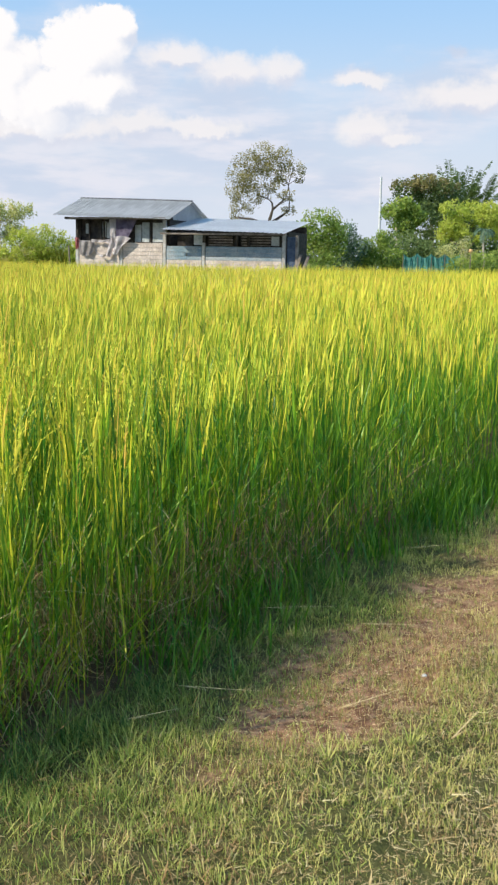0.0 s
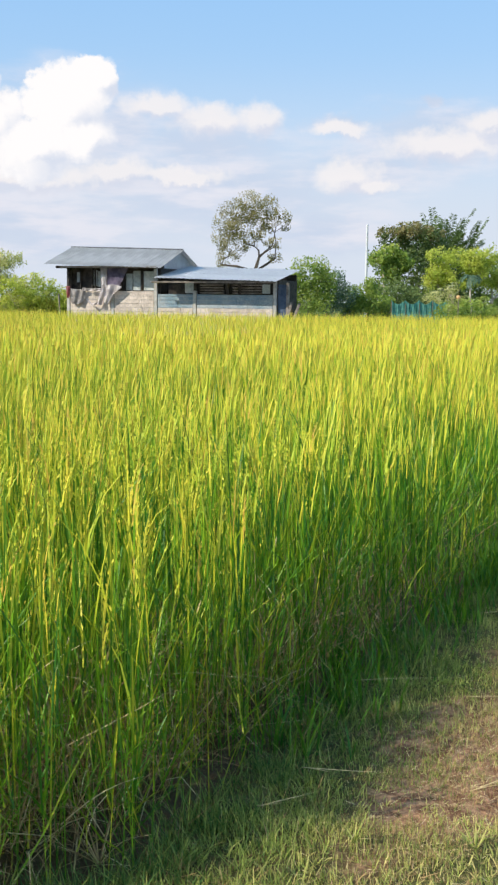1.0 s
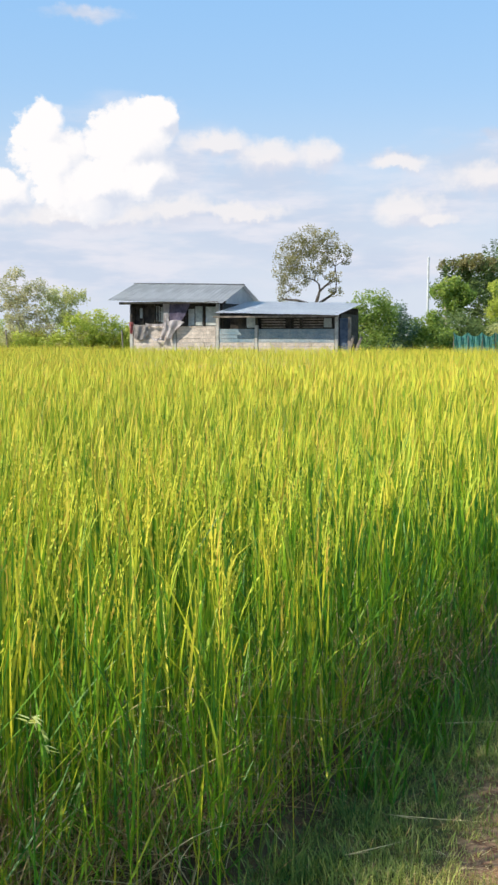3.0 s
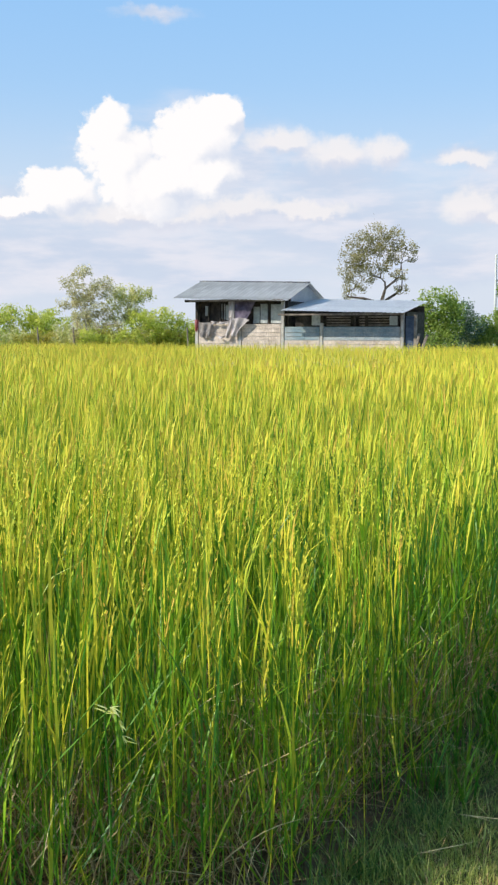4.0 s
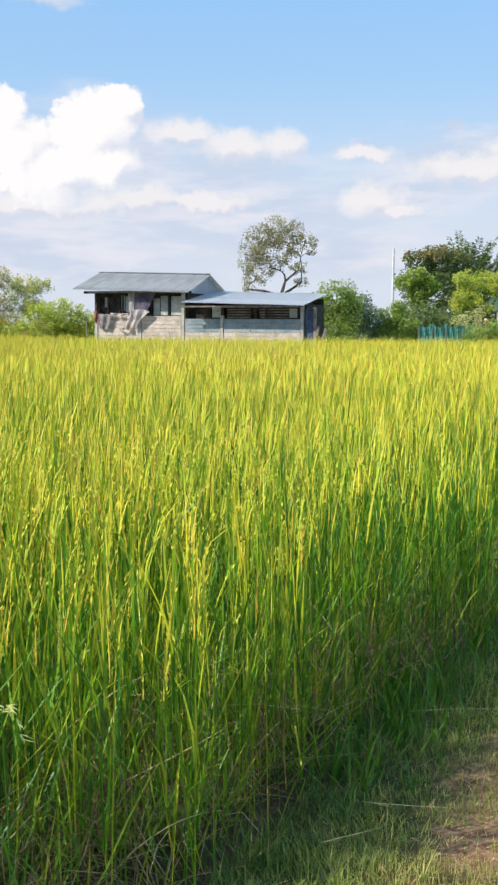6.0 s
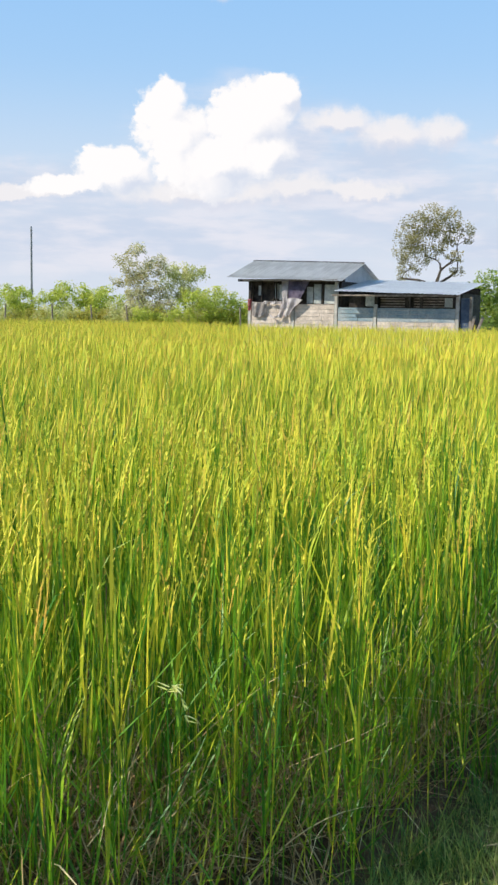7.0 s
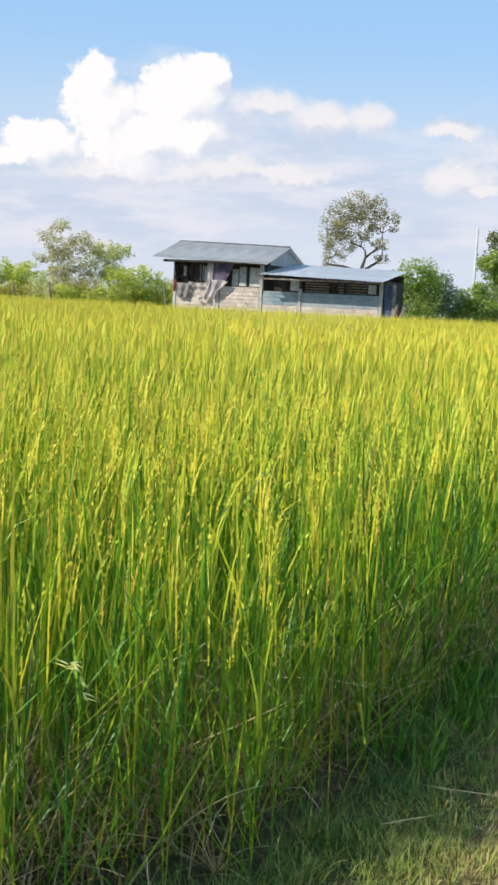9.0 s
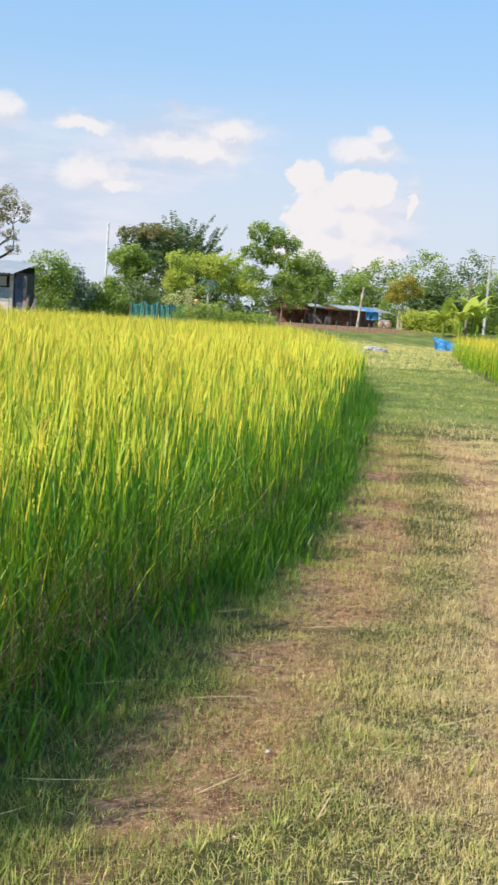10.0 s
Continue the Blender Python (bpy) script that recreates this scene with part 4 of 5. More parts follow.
        ob.matrix_world = h.matrix_world.copy()
        tagged(ob, category="cloth", group="cloths hung on the house")

    drape(PURPLE_CLOTH, "faded purple sheet hung under the eave", (1.95, 1.95), (2.98, 2.52), (2.97, 2.93, 2.97), (2.0, 2.02, 2.15), -0.10, 0.02, 1.5)
    drape(PALE_CLOTH, "pale oval cloth hung at the window", (1.62, 1.66), (1.94, 1.90), (2.95, 2.97, 2.93), (2.1, 2.0, 2.1), -0.12, 0.015, 1)
    drape(PALE_CLOTH, "pale pink cloth bunched over the wall", (1.88, 1.80), (2.72, 2.25), (2.14, 2.20, 2.10), (1.42, 1.40, 1.72), -0.24, 0.04, 1.6)
    drape(PALE_CLOTH, "off-white cloth twisted down from the window", (1.72, 1.48), (1.90, 1.72), (2.20, 2.20, 2.15), (1.32, 1.28, 1.25), -0.22, 0.04, 1)
    drape(PALE_CLOTH, "swag of off-white cloth looped along the wall", (0.92, 0.98), (1.62, 1.58), (1.66, 1.36, 1.55), (1.54, 1.26, 1.42), -0.20, 0.03, 1.5)
    drape(PALE_CLOTH, "off-white rag laid over the top of the wall", (0.76, 0.80), (1.66, 1.62), (2.06, 2.02, 2.05), (1.93, 1.90, 1.92), -0.18, 0.02, 2)
    drape(GREY_CLOTH, "grey sacking draped over the block wall", (0.16, 0.18), (0.92, 0.85), (2.02, 1.98, 2.02), (1.40, 1.30, 1.52), -0.15, 0.03, 2)
    drape(RED_CLOTH, "small faded red rag on the post", (-0.06, -0.02), (0.14, 0.12), (2.12, 2.12, 2.10), (1.62, 1.58, 1.66), -0.15, 0.02, 1)
    # planks leaning at the end of the house
    for k in range(2):
        b = thing("leaning_plank", "grey weathered plank leaning against the house end", "plank", "planks at the house", at=tuple(h.matrix_world @ Vector((10.1 + 0.22 * k, -0.28, 0))), turn=-16)
        o = boxes("board", (-0.06, 0.06, -0.015, 0.015, 0, 1.55), GREY_WOOD, b)
        o.matrix_local = pose(0, 0, 0.01, -8, 14 + 5 * k, 0)


build_house()


# ---------------------------------------------------------------- trees and shrubs
def leaves(name, clumps, count, size, mat, parent, rng, hang=0.0, per=26, fill=0.45, top_light=0.25):
    """A crown: every clump breaks into small sprays of leaves, so that its outline is uneven and the sky shows through."""
    cl = np.array(clumps, float)
    vol = (cl[:, 3] * cl[:, 4]) ** 1.0
    count, size = int(count * 2.3), size * 0.63
    sprays = max(6, count // per)
    pick = rng.choice(len(cl), sprays, p=vol / vol.sum())
    d = rng.normal(size=(sprays, 3))
    d /= np.linalg.norm(d, axis=1)[:, None]
    rad = rng.uniform(fill, 1.08, sprays) ** 0.7
    c = cl[pick]
    ctr = c[:, :3] + d * rad[:, None] * np.stack([c[:, 3], c[:, 3], c[:, 4]], 1)
    # light from above painted into the tones: upper sprays paler, undersides darker
    tone = rng.normal(0.45, 0.16, sprays) + top_light * d[:, 2]
    n = sprays * per
    sr = np.repeat(0.30 * np.minimum(c[:, 3], c[:, 4]) + 0.12, per)
    p = np.repeat(ctr, per, 0) + np.clip(rng.normal(size=(n, 3)), -1.3, 1.3) * sr[:, None] * 0.5
    p[:, 2] -= hang * np.abs(rng.normal(size=n)) * sr
    a, b = rng.uniform(0, 2 * np.pi, n), rng.normal(0, 0.6, n)
    u = np.stack([np.cos(a) * np.cos(b), np.sin(a) * np.cos(b), np.sin(b) - hang], 1)
    u /= np.linalg.norm(u, axis=1)[:, None]
    w_ = np.cross(u, rng.normal(size=(n, 3)))
    w_ /= np.linalg.norm(w_, axis=1)[:, None] + 1e-9
    s = size * rng.uniform(0.6, 1.4, n)[:, None]
    v = np.stack([p - u * s * 0.5, p + w_ * s * 0.28, p + u * s * 0.6, p - w_ * s * 0.28], 1).reshape(-1, 3)
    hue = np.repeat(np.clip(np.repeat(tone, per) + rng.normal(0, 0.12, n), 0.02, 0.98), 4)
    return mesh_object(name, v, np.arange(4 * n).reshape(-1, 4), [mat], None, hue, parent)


def tree(name, label, at, clumps, mat, count, size, bark, trunk=0.12, fork=0.35, seed=1, hang=0.0, category="tree", fill=0.45, group="", stems=1, top_light=0.25, second=None):
    """A tapered trunk that forks into limbs, one into each clump, under a crown of leaf sprays."""
    rng = np.random.RandomState(seed)
    t = thing(name, label, category, group, at=at)
    bm = bmesh.new()
    top = max(c[2] + c[4] for c in clumps)
    fz = top * fork
    mid = np.mean([[c[0], c[1]] for c in clumps], 0) * 0.5
    for s in range(stems):
        off = rng.normal(0, 0.25, 2) * (stems > 1)
        k = rng.normal(0, 0.03 * top, (2, 2))
        pts = [(off[0], off[1], -0.15), (off[0] + mid[0] * 0.3 + k[0, 0], off[1] + mid[1] * 0.3 + k[0, 1], fz * 0.5), (off[0] + mid[0] + k[1, 0], off[1] + mid[1] + k[1, 1], fz)]
        tube(bm, pts, [trunk * 1.25, trunk, trunk * 0.8])
        nodes = [(Vector(pts[1]).lerp(Vector(pts[2]), 0.7), trunk * 0.62), (Vector(pts[2]), trunk * 0.7)]
        for c in sorted(clumps[s::stems], key=lambda q: q[2] - 0.3 * abs(q[0])):
            e = Vector(c[:3]) + Vector(rng.normal(0, 0.12, 3)) * c[3]
            a, r = min(nodes, key=lambda q: (q[0] - e).length + 3.0 * max(0, q[0].z - e.z + 0.3))
            m1 = a.lerp(e, 0.5) + Vector((*rng.normal(0, 0.03 * top, 2), 0.03 * top))
            tube(bm, [a, a.lerp(m1, 0.5) + Vector((*rng.normal(0, 0.012 * top, 2), 0.01 * top)), m1, e], [r * 0.8, r * 0.7, r * 0.55, r * 0.3], 6)
            nodes += [(m1, r * 0.55), (e, r * 0.3)]
            for _ in range(4):
                q = e + Vector(rng.normal(0, 0.45, 3)) * c[3]
                tube(bm, [m1.lerp(e, rng.uniform(0.3, 0.95)), e.lerp(q, 0.5) + Vector((0, 0, 0.05)), q], [r * 0.22, r * 0.14, r * 0.05], 5)
    part("trunk", bm, bark, t)
    leaves("crown", clumps, count, size, mat, t, rng, hang, fill=fill, top_light=top_light)
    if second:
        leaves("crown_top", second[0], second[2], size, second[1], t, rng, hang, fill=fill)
    return t


def lobes(masses, count, small, seed):
    """Many small clumps inside a few large masses (x, z, half width, half height), for an uneven crown."""
    rng = np.random.RandomState(seed)
    out = []
    area = np.array([m[2] * m[3] for m in masses])
    for k in rng.choice(len(masses), count, p=area / area.sum()):
        x, z, a, b = masses[k]
        t, r = rng.uniform(0, 2 * np.pi), math.sqrt(rng.uniform(0.05, 1))
        q = small * rng.uniform(0.7, 1.3)
        out.append((x + a * r * math.cos(t), rng.normal(0, 0.4 * a), z + b * r * math.sin(t), q, q * 0.75))
    return out


def build_trees():
    # the tall open tree behind the house
    tree("tree", "tall open-crowned tree with olive leaves behind the house", (2.1, 82, 0),
         [(-2.0, 0, 7.0, 1.0, 0.9), (-1.4, 0.3, 8.1, 1.1, 0.8), (-0.3, 0, 8.7, 1.3, 0.8), (0.9, 0.2, 8.5, 1.2, 0.8), (1.9, 0, 7.8, 0.9, 0.6), (2.4, 0.1, 7.1, 0.4, 0.6), (-2.3, 0.2, 5.9, 0.8, 0.8), (-1.2, -0.4, 6.7, 1.0, 0.9), (0.1, 0.3, 7.6, 1.1, 0.7), (1.5, -0.2, 5.8, 0.7, 0.4), (-1.8, 0.2, 4.9, 0.8, 0.6), (1.0, 0.3, 7.0, 0.7, 0.5), (1.7, 0.3, 4.8, 0.55, 0.45), (-0.6, 0.2, 5.8, 0.8, 0.7), (-2.3, 0, 4.2, 0.5, 0.4), (0.3, 0.1, 6.4, 0.6, 0.5)],
         LEAF_OLIVE, 5400, 0.18, DARK_BARK, trunk=0.25, fork=0.36, seed=3, fill=0.25, stems=2)
    # shrubs and trees beside the house
    tree("tree", "rounded bright green tree beside the house end", (4.4, 56, 0),
         [(0, 0, 3.0, 1.0, 0.85), (-0.5, 0, 2.2, 0.8, 0.8), (0.6, 0.1, 2.2, 0.8, 0.9), (0.1, -0.2, 1.2, 1.0, 0.9), (0.9, 0, 2.6, 0.6, 0.6)], LEAF_GREEN, 3400, 0.20, BARK, 0.08, 0.3, seed=4)
    tree("shrub", "blue-green shrub with fine leaves at the field edge", (6.0, 58, 0),
         [(0, 0, 2.5, 0.6, 0.8), (-0.5, 0, 1.7, 0.7, 0.8), (0.5, 0, 1.8, 0.6, 0.8), (0, 0, 0.9, 0.9, 0.8)], LEAF_BLUE, 2400, 0.16, BARK, 0.06, 0.2, seed=5, category="shrub")
    tree("shrub", "dense dark green shrub at the field edge", (7.6, 59, 0),
         [(0, 0, 1.9, 0.8, 0.6), (-0.7, 0, 1.5, 0.8, 0.7), (0.8, 0, 1.5, 0.9, 0.7), (0, 0, 0.8, 1.2, 0.8), (0.4, 0, 2.4, 0.35, 0.5)], LEAF_GREEN, 3000, 0.2, BARK, 0.07, 0.2, seed=6, category="shrub", top_light=0.1)
    tree("tree", "large dark-crowned tree with brownish top", (11.75, 70, 0),
         [(-1.0, 0, 5.6, 1.0, 0.7), (0.3, 0, 5.6, 1.2, 0.8), (1.5, 0, 5.4, 0.9, 0.8), (-1.2, 0, 4.3, 1.1, 1.0), (0.4, 0, 4.2, 1.4, 1.0), (1.9, 0, 4.0, 1.1, 1.1), (-0.6, 0, 2.7, 1.5, 1.1), (1.4, 0, 2.4, 1.5, 1.2), (0, 0, 1.2, 1.8, 1.0)], LEAF_DARK, 6000, 0.24, BARK, 0.22, 0.3, seed=7, second=([(-1.0, -0.3, 6.0, 0.9, 0.5), (0.3, -0.3, 6.1, 1.1, 0.55), (1.5, -0.3, 5.8, 0.8, 0.5)], LEAF_BROWN, 1100))
    tree("tree", "slender tree with light green tufts and bare pale trunk", (9.6, 63, 0),
         [(0, 0, 4.3, 0.7, 0.5), (-0.7, 0, 4.0, 0.6, 0.4), (0.7, 0, 3.9, 0.6, 0.5), (0.1, 0.1, 3.3, 0.7, 0.5)], LEAF_GREEN, 1500, 0.26, PALE_BARK, 0.07, 0.7, seed=8, hang=0.4)
    tree("shrub", "dark green undergrowth below the trees", (9.4, 61, 0),
         [(-0.8, 0, 1.6, 0.8, 0.9), (0.3, 0, 1.9, 0.9, 0.9), (1.2, 0, 1.3, 0.9, 0.8), (2.3, 0.4, 1.5, 0.9, 0.9), (-0.2, 0, 0.8, 1.1, 0.7), (1.8, 0, 0.8, 1.1, 0.7)], LEAF_DARK, 3800, 0.2, BARK, 0.06, 0.2, seed=9, category="shrub")
    tree("tree", "broad lime-green tree with soft foliage", (13.2, 62, 0),
         lobes([(-0.9, 3.7, 0.7, 0.7), (0.4, 4.0, 0.7, 0.6), (-0.6, 2.8, 0.9, 0.5), (0.9, 3.3, 0.6, 0.6)], 18, 0.55, 10), LEAF_LIME, 3600, 0.2, PALE_BARK, 0.12, 0.35, seed=10, hang=0.3)
    tree("tree", "second lime-green tree with a crown in full sun", (15.2, 63, 0),
         lobes([(-0.5, 4.0, 0.7, 0.6), (0.7, 3.9, 0.8, 0.7), (0.1, 3.0, 1.0, 0.5), (1.2, 3.0, 0.6, 0.7)], 18, 0.55, 12), LEAF_LIME, 3400, 0.2, PALE_BARK, 0.12, 0.35, seed=12, hang=0.3, top_light=0.1)
    tree("tree", "dark dense tree behind the lime-green trees", (14.6, 72, 0),
         lobes([(-1.0, 4.0, 1.2, 0.7), (1.0, 3.9, 1.4, 0.7), (0, 2.6, 2.4, 1.2), (0.4, 1.2, 2.6, 0.9)], 30, 0.8, 22), LEAF_DARK, 4600, 0.24, BARK, 0.15, 0.3, seed=22, top_light=0.15)
    tree("shrub", "thin dry shrub with pale stems", (12.3, 60, 0),
         [(-0.5, 0, 1.7, 0.6, 0.6), (0.4, 0, 1.9, 0.6, 0.6), (0, 0, 1.2, 0.8, 0.5)], LEAF_PALE, 900, 0.16, PALE_BARK, 0.05, 0.3, seed=13, category="shrub", stems=3)
    tree("shrub", "low bright green bush at the edge of the rice", (13.0, 57, 0),
         [(-1.0, 0, 1.0, 0.9, 0.55), (0.2, 0, 1.15, 1.0, 0.6), (1.3, 0, 0.9, 0.8, 0.5), (0, -0.2, 0.4, 1.6, 0.5)], LEAF_GREEN, 2800, 0.17, BARK, 0.04, 0.2, seed=14, category="shrub", top_light=0.35)
    tree("shrub", "low dark green bush at the edge of the rice", (15.6, 57, 0),
         [(-0.9, 0, 0.85, 0.9, 0.5), (0.4, 0, 0.95, 0.8, 0.5), (0, 0, 0.4, 1.3, 0.5)], LEAF_GREEN, 2600, 0.17, BARK, 0.04, 0.2, seed=15, category="shrub", top_light=0.35)
    tree("tree", "big green tree with a lumpy crown beside the shed", (21.3, 72, 0),
         [(-1.74, 0.0, 6.87, 0.65, 0.76), (-0.44, 0.0, 6.54, 0.76, 0.65), (0.65, 0.0, 6.21, 0.65, 0.55), (-2.18, 0.0, 5.45, 0.76, 0.55), (-0.98, 0.22, 5.34, 0.87, 0.65), (0.55, 0.0, 5.01, 0.98, 0.55), (1.64, 0.0, 4.58, 0.65, 0.55), (-1.96, 0.0, 3.92, 0.98, 0.55), (0.33, 0.0, 3.71, 1.09, 0.55), (-0.98, 0.0, 2.51, 1.31, 0.76), (0.87, 0.0, 2.4, 0.98, 0.65)], LEAF_GREEN, 5600, 0.24, BARK, 0.2, 0.3, seed=16, top_light=0.2)
    tree("tree", "medium green tree behind the shed", (25.0, 78, 0),
         [(0, 0, 5.3, 1.1, 0.9), (-1.0, 0, 4.2, 1.1, 1.0), (1.2, 0, 4.2, 1.1, 1.0), (0, 0, 3.2, 1.8, 1.2)], LEAF_GREEN, 4200, 0.26, BARK, 0.15, 0.3, seed=17, top_light=0.15)
    tree("tree", "tree with yellowing leaves and two pale trunks", (30.4, 72, 0),
         [(-0.6, 0, 3.9, 0.6, 0.5), (0.3, 0, 4.2, 0.65, 0.45), (0.9, 0, 3.7, 0.5, 0.5), (-0.2, 0, 3.3, 0.7, 0.4), (-0.9, 0, 3.1, 0.45, 0.4)], LEAF_YELLOW, 2000, 0.22, PALE_BARK, 0.1, 0.5, seed=18, stems=2)
    tree("shrub", "yellow-green bush by the banana plants", (31.2, 70, 0),
         [(-0.8, 0, 1.6, 0.9, 0.6), (0.6, 0, 1.6, 0.9, 0.7), (1.7, -0.5, 1.3, 0.9, 0.7), (0, 0, 0.8, 1.3, 0.7)], LEAF_LIME, 2600, 0.24, BARK, 0.05, 0.2, seed=19, category="shrub")
    for k, (x, y, s) in enumerate(((28.5, 92, 0.85), (33.0, 90, 0.85), (38.5, 88, 1.25), (43.6, 90, 1.3), (49.0, 92, 1.2), (22.0, 96, 1.0), (36.0, 80, 0.75), (40.0, 80, 0.8), (35.5, 92, 1.1), (46.0, 86, 1.0), (31.0, 95, 0.85), (43.0, 78, 0.6), (53.0, 90, 1.2))):
        tree("tree", "green tree in the far belt behind the fields" if k % 3 else "darker tree in the far belt behind the fields", (x, y, 0),
             [(-1.2 * s, 0, 4.4 * s, 1.3 * s, 1.1 * s), (0.6 * s, 0, 5.2 * s, 1.3 * s, 1.0 * s), (1.7 * s, 0, 4.0 * s, 1.2 * s, 1.1 * s), (0, 0, 3.0 * s, 2.0 * s, 1.3 * s), (-1.4 * s, 0, 1.8 * s, 1.6 * s, 1.4 * s), (1.4 * s, 0, 1.6 * s, 1.6 * s, 1.4 * s)],
             LEAF_GREEN if k % 3 else LEAF_DARK, 3200, 0.30, BARK, 0.15, 0.3, seed=30 + k, group="far tree belt")
    # the left side: pale half-bare trees and a hedge of shrubs
    tree("tree", "small half-bare tree with pale branches and few leaves", (-13.5, 58, 0),
         lobes([(-0.2, 4.5, 0.9, 0.5), (-1.0, 3.8, 0.8, 0.6), (0.6, 3.7, 0.8, 0.6), (-0.4, 2.9, 1.3, 0.8), (-0.2, 2.0, 1.3, 0.8)], 36, 0.5, 20), LEAF_BEIGE, 4000, 0.15, PALE_BARK, 0.11, 0.22, seed=20, stems=3, fill=0.1)
    tree("tree", "small leafy tree with drooping yellow-green crown", (-12.0, 59, 0),
         lobes([(0.1, 3.9, 0.9, 0.5), (0.8, 3.2, 0.9, 0.7), (-0.3, 3.1, 1.0, 0.8), (0.6, 2.1, 1.5, 0.8), (1.6, 1.5, 1.3, 0.8)], 36, 0.5, 21), LEAF_PALE, 3800, 0.16, PALE_BARK, 0.08, 0.30, seed=21, hang=0.3, fill=0.1, stems=2)
    for k, (x, y, z, r, m) in enumerate(((-10.0, 57, 2.6, 0.9, LEAF_LIME), (-8.7, 57.5, 1.9, 0.8, LEAF_LIME), (-15.2, 60, 2.1, 0.9, LEAF_PALE), (-17.0, 61, 2.5, 1.0, LEAF_LIME), (-19.2, 61.5, 2.7, 1.1, LEAF_LIME), (-21.4, 61, 2.6, 1.1, LEAF_LIME), (-23.6, 62, 2.8, 1.1, LEAF_LIME), (-25.8, 62, 2.9, 1.2, LEAF_LIME), (-28.2, 62, 2.8, 1.2, LEAF_LIME), (-12.6, 57.3, 1.6, 0.9, LEAF_LIME))):
        tree("shrub", "tangled light green shrub in the hedge along the fence", (x, y, 0),
             lobes([(0, z - 0.7, 1.5 * r, 0.5), (0, z - 0.35, 1.4 * r, 0.4), (0, 1.0, 1.6 * r, 0.7)], 30, 0.48, 50 + k),
             m, 2600, 0.16, PALE_BARK, 0.04, 0.2, seed=50 + k, category="shrub", group="hedge", stems=3, fill=0.3)

    for k, x in enumerate((-9.4, -11.2, -13.0, -14.9, -16.8, -18.6, -20.5, -22.4, -24.4, -26.3)):
        tree("shrub", "low yellow-green brush with pale stems before the hedge", (x, 57.8, 0),
             [(-0.6, 0, 1.1, 0.8, 0.45), (0.5, 0, 1.2, 0.8, 0.45), (0, 0, 0.6, 1.1, 0.5)], LEAF_PALE if k % 2 else LEAF_YELLOW, 900, 0.17, PALE_BARK, 0.025, 0.2, seed=80 + k, category="shrub", group="low brush", stems=3, fill=0.1, top_light=0.1)

    # undergrowth that closes the view under the far belt
    rng = np.random.RandomState(99)
    low = [(x, 97 + rng.uniform(-2, 2), rng.uniform(0.8, 1.6), 1.6, rng.uniform(1.0, 1.5)) for x in np.arange(14, 62, 1.5)]
    ob = leaves("far_undergrowth", low, 5200, 0.5, LEAF_DARK, None, rng, fill=0.2)
    tagged(ob, "dark green undergrowth below the far tree belt", "undergrowth", kind="stuff")
    low = [(x, 64 + rng.uniform(-0.5, 0.5), rng.uniform(0.8, 1.7), 1.0, 0.9) for x in np.arange(-32, -8, 0.7)]
    ob = leaves("hedge_undergrowth", low, 6500, 0.20, LEAF_LIME, None, rng, fill=0.2)
    tagged(ob, "green undergrowth behind the hedge", "undergrowth", kind="stuff")


build_trees()


def frond(bm, base, heading, length, rise, droop, leaf, rng, gap=0.05):
    """A palm frond: an arching midrib with paired leaflets."""
    pts = []
    for i in range(8):
        s = i / 7
        pts.append(Vector((base[0] + math.cos(heading) * length * s * (1 - 0.25 * s * droop), base[1] + math.sin(heading) * length * s * (1 - 0.25 * s * droop), base[2] + rise * length * s - droop * length * s * s)))
    tube(bm, pts, [0.03 * (1 - 0.8 * i / 7) for i in range(8)], 4)
    n = int(length / gap)
    for i in range(2, n):
        s = i / n * 6.999
        p = pts[int(s)].lerp(pts[int(s) + 1], s % 1)
        along = (pts[int(s) + 1] - pts[int(s)]).normalized()
        side = along.cross(Vector((0, 0, 1))).normalized()
        ln = leaf * (1 - 0.5 * abs(2 * i / n - 1))
        for k in (-1, 1):
            d = (side * k * rng.uniform(0.4, 1.1) + along * 0.6 + Vector((0, 0, rng.uniform(-1.0, -0.1)))).normalized()
            o = along * 0.06
            bm.faces.new([bm.verts.new(q) for q in (p - o, p + d * ln * 0.5 - o * 0.6 + Vector((0, 0, 0.02)), p + d * ln, p + d * ln * 0.5 + o)])


def palm(label, at, height, fronds, length, mat, seed, bark=BARK, rise=1.0, trunk=0.11, leaf=0.55, droop=0.75):
    rng = random.Random(seed)
    t = thing("palm_tree", label, "palm", at=at)
    bm = bmesh.new()
    pts = [(0.06 * math.sin(i), 0, height * i / 6 - 0.1 * (i == 0)) for i in range(7)]
    tube(bm, pts, [trunk * (1.2 - 0.4 * i / 6) for i in range(7)], 8)
    part("trunk", bm, bark, t)
    for k in range(fronds):
        bm = bmesh.new()
        frond(bm, (pts[-1][0], 0, height - 0.05), 2 * math.pi * k / fronds + rng.uniform(-0.2, 0.2), length * rng.uniform(0.8, 1.15), rise * rng.uniform(0.5, 1.3), droop * rng.uniform(0.7, 1.2), leaf, rng)
        ob = part("frond", bm, mat, t)
        a = ob.data.attributes.new("hue", "FLOAT", "POINT")
        a.data.foreach_set("value", np.full(len(ob.data.vertices), rng.uniform(0.2, 0.6), np.float32))


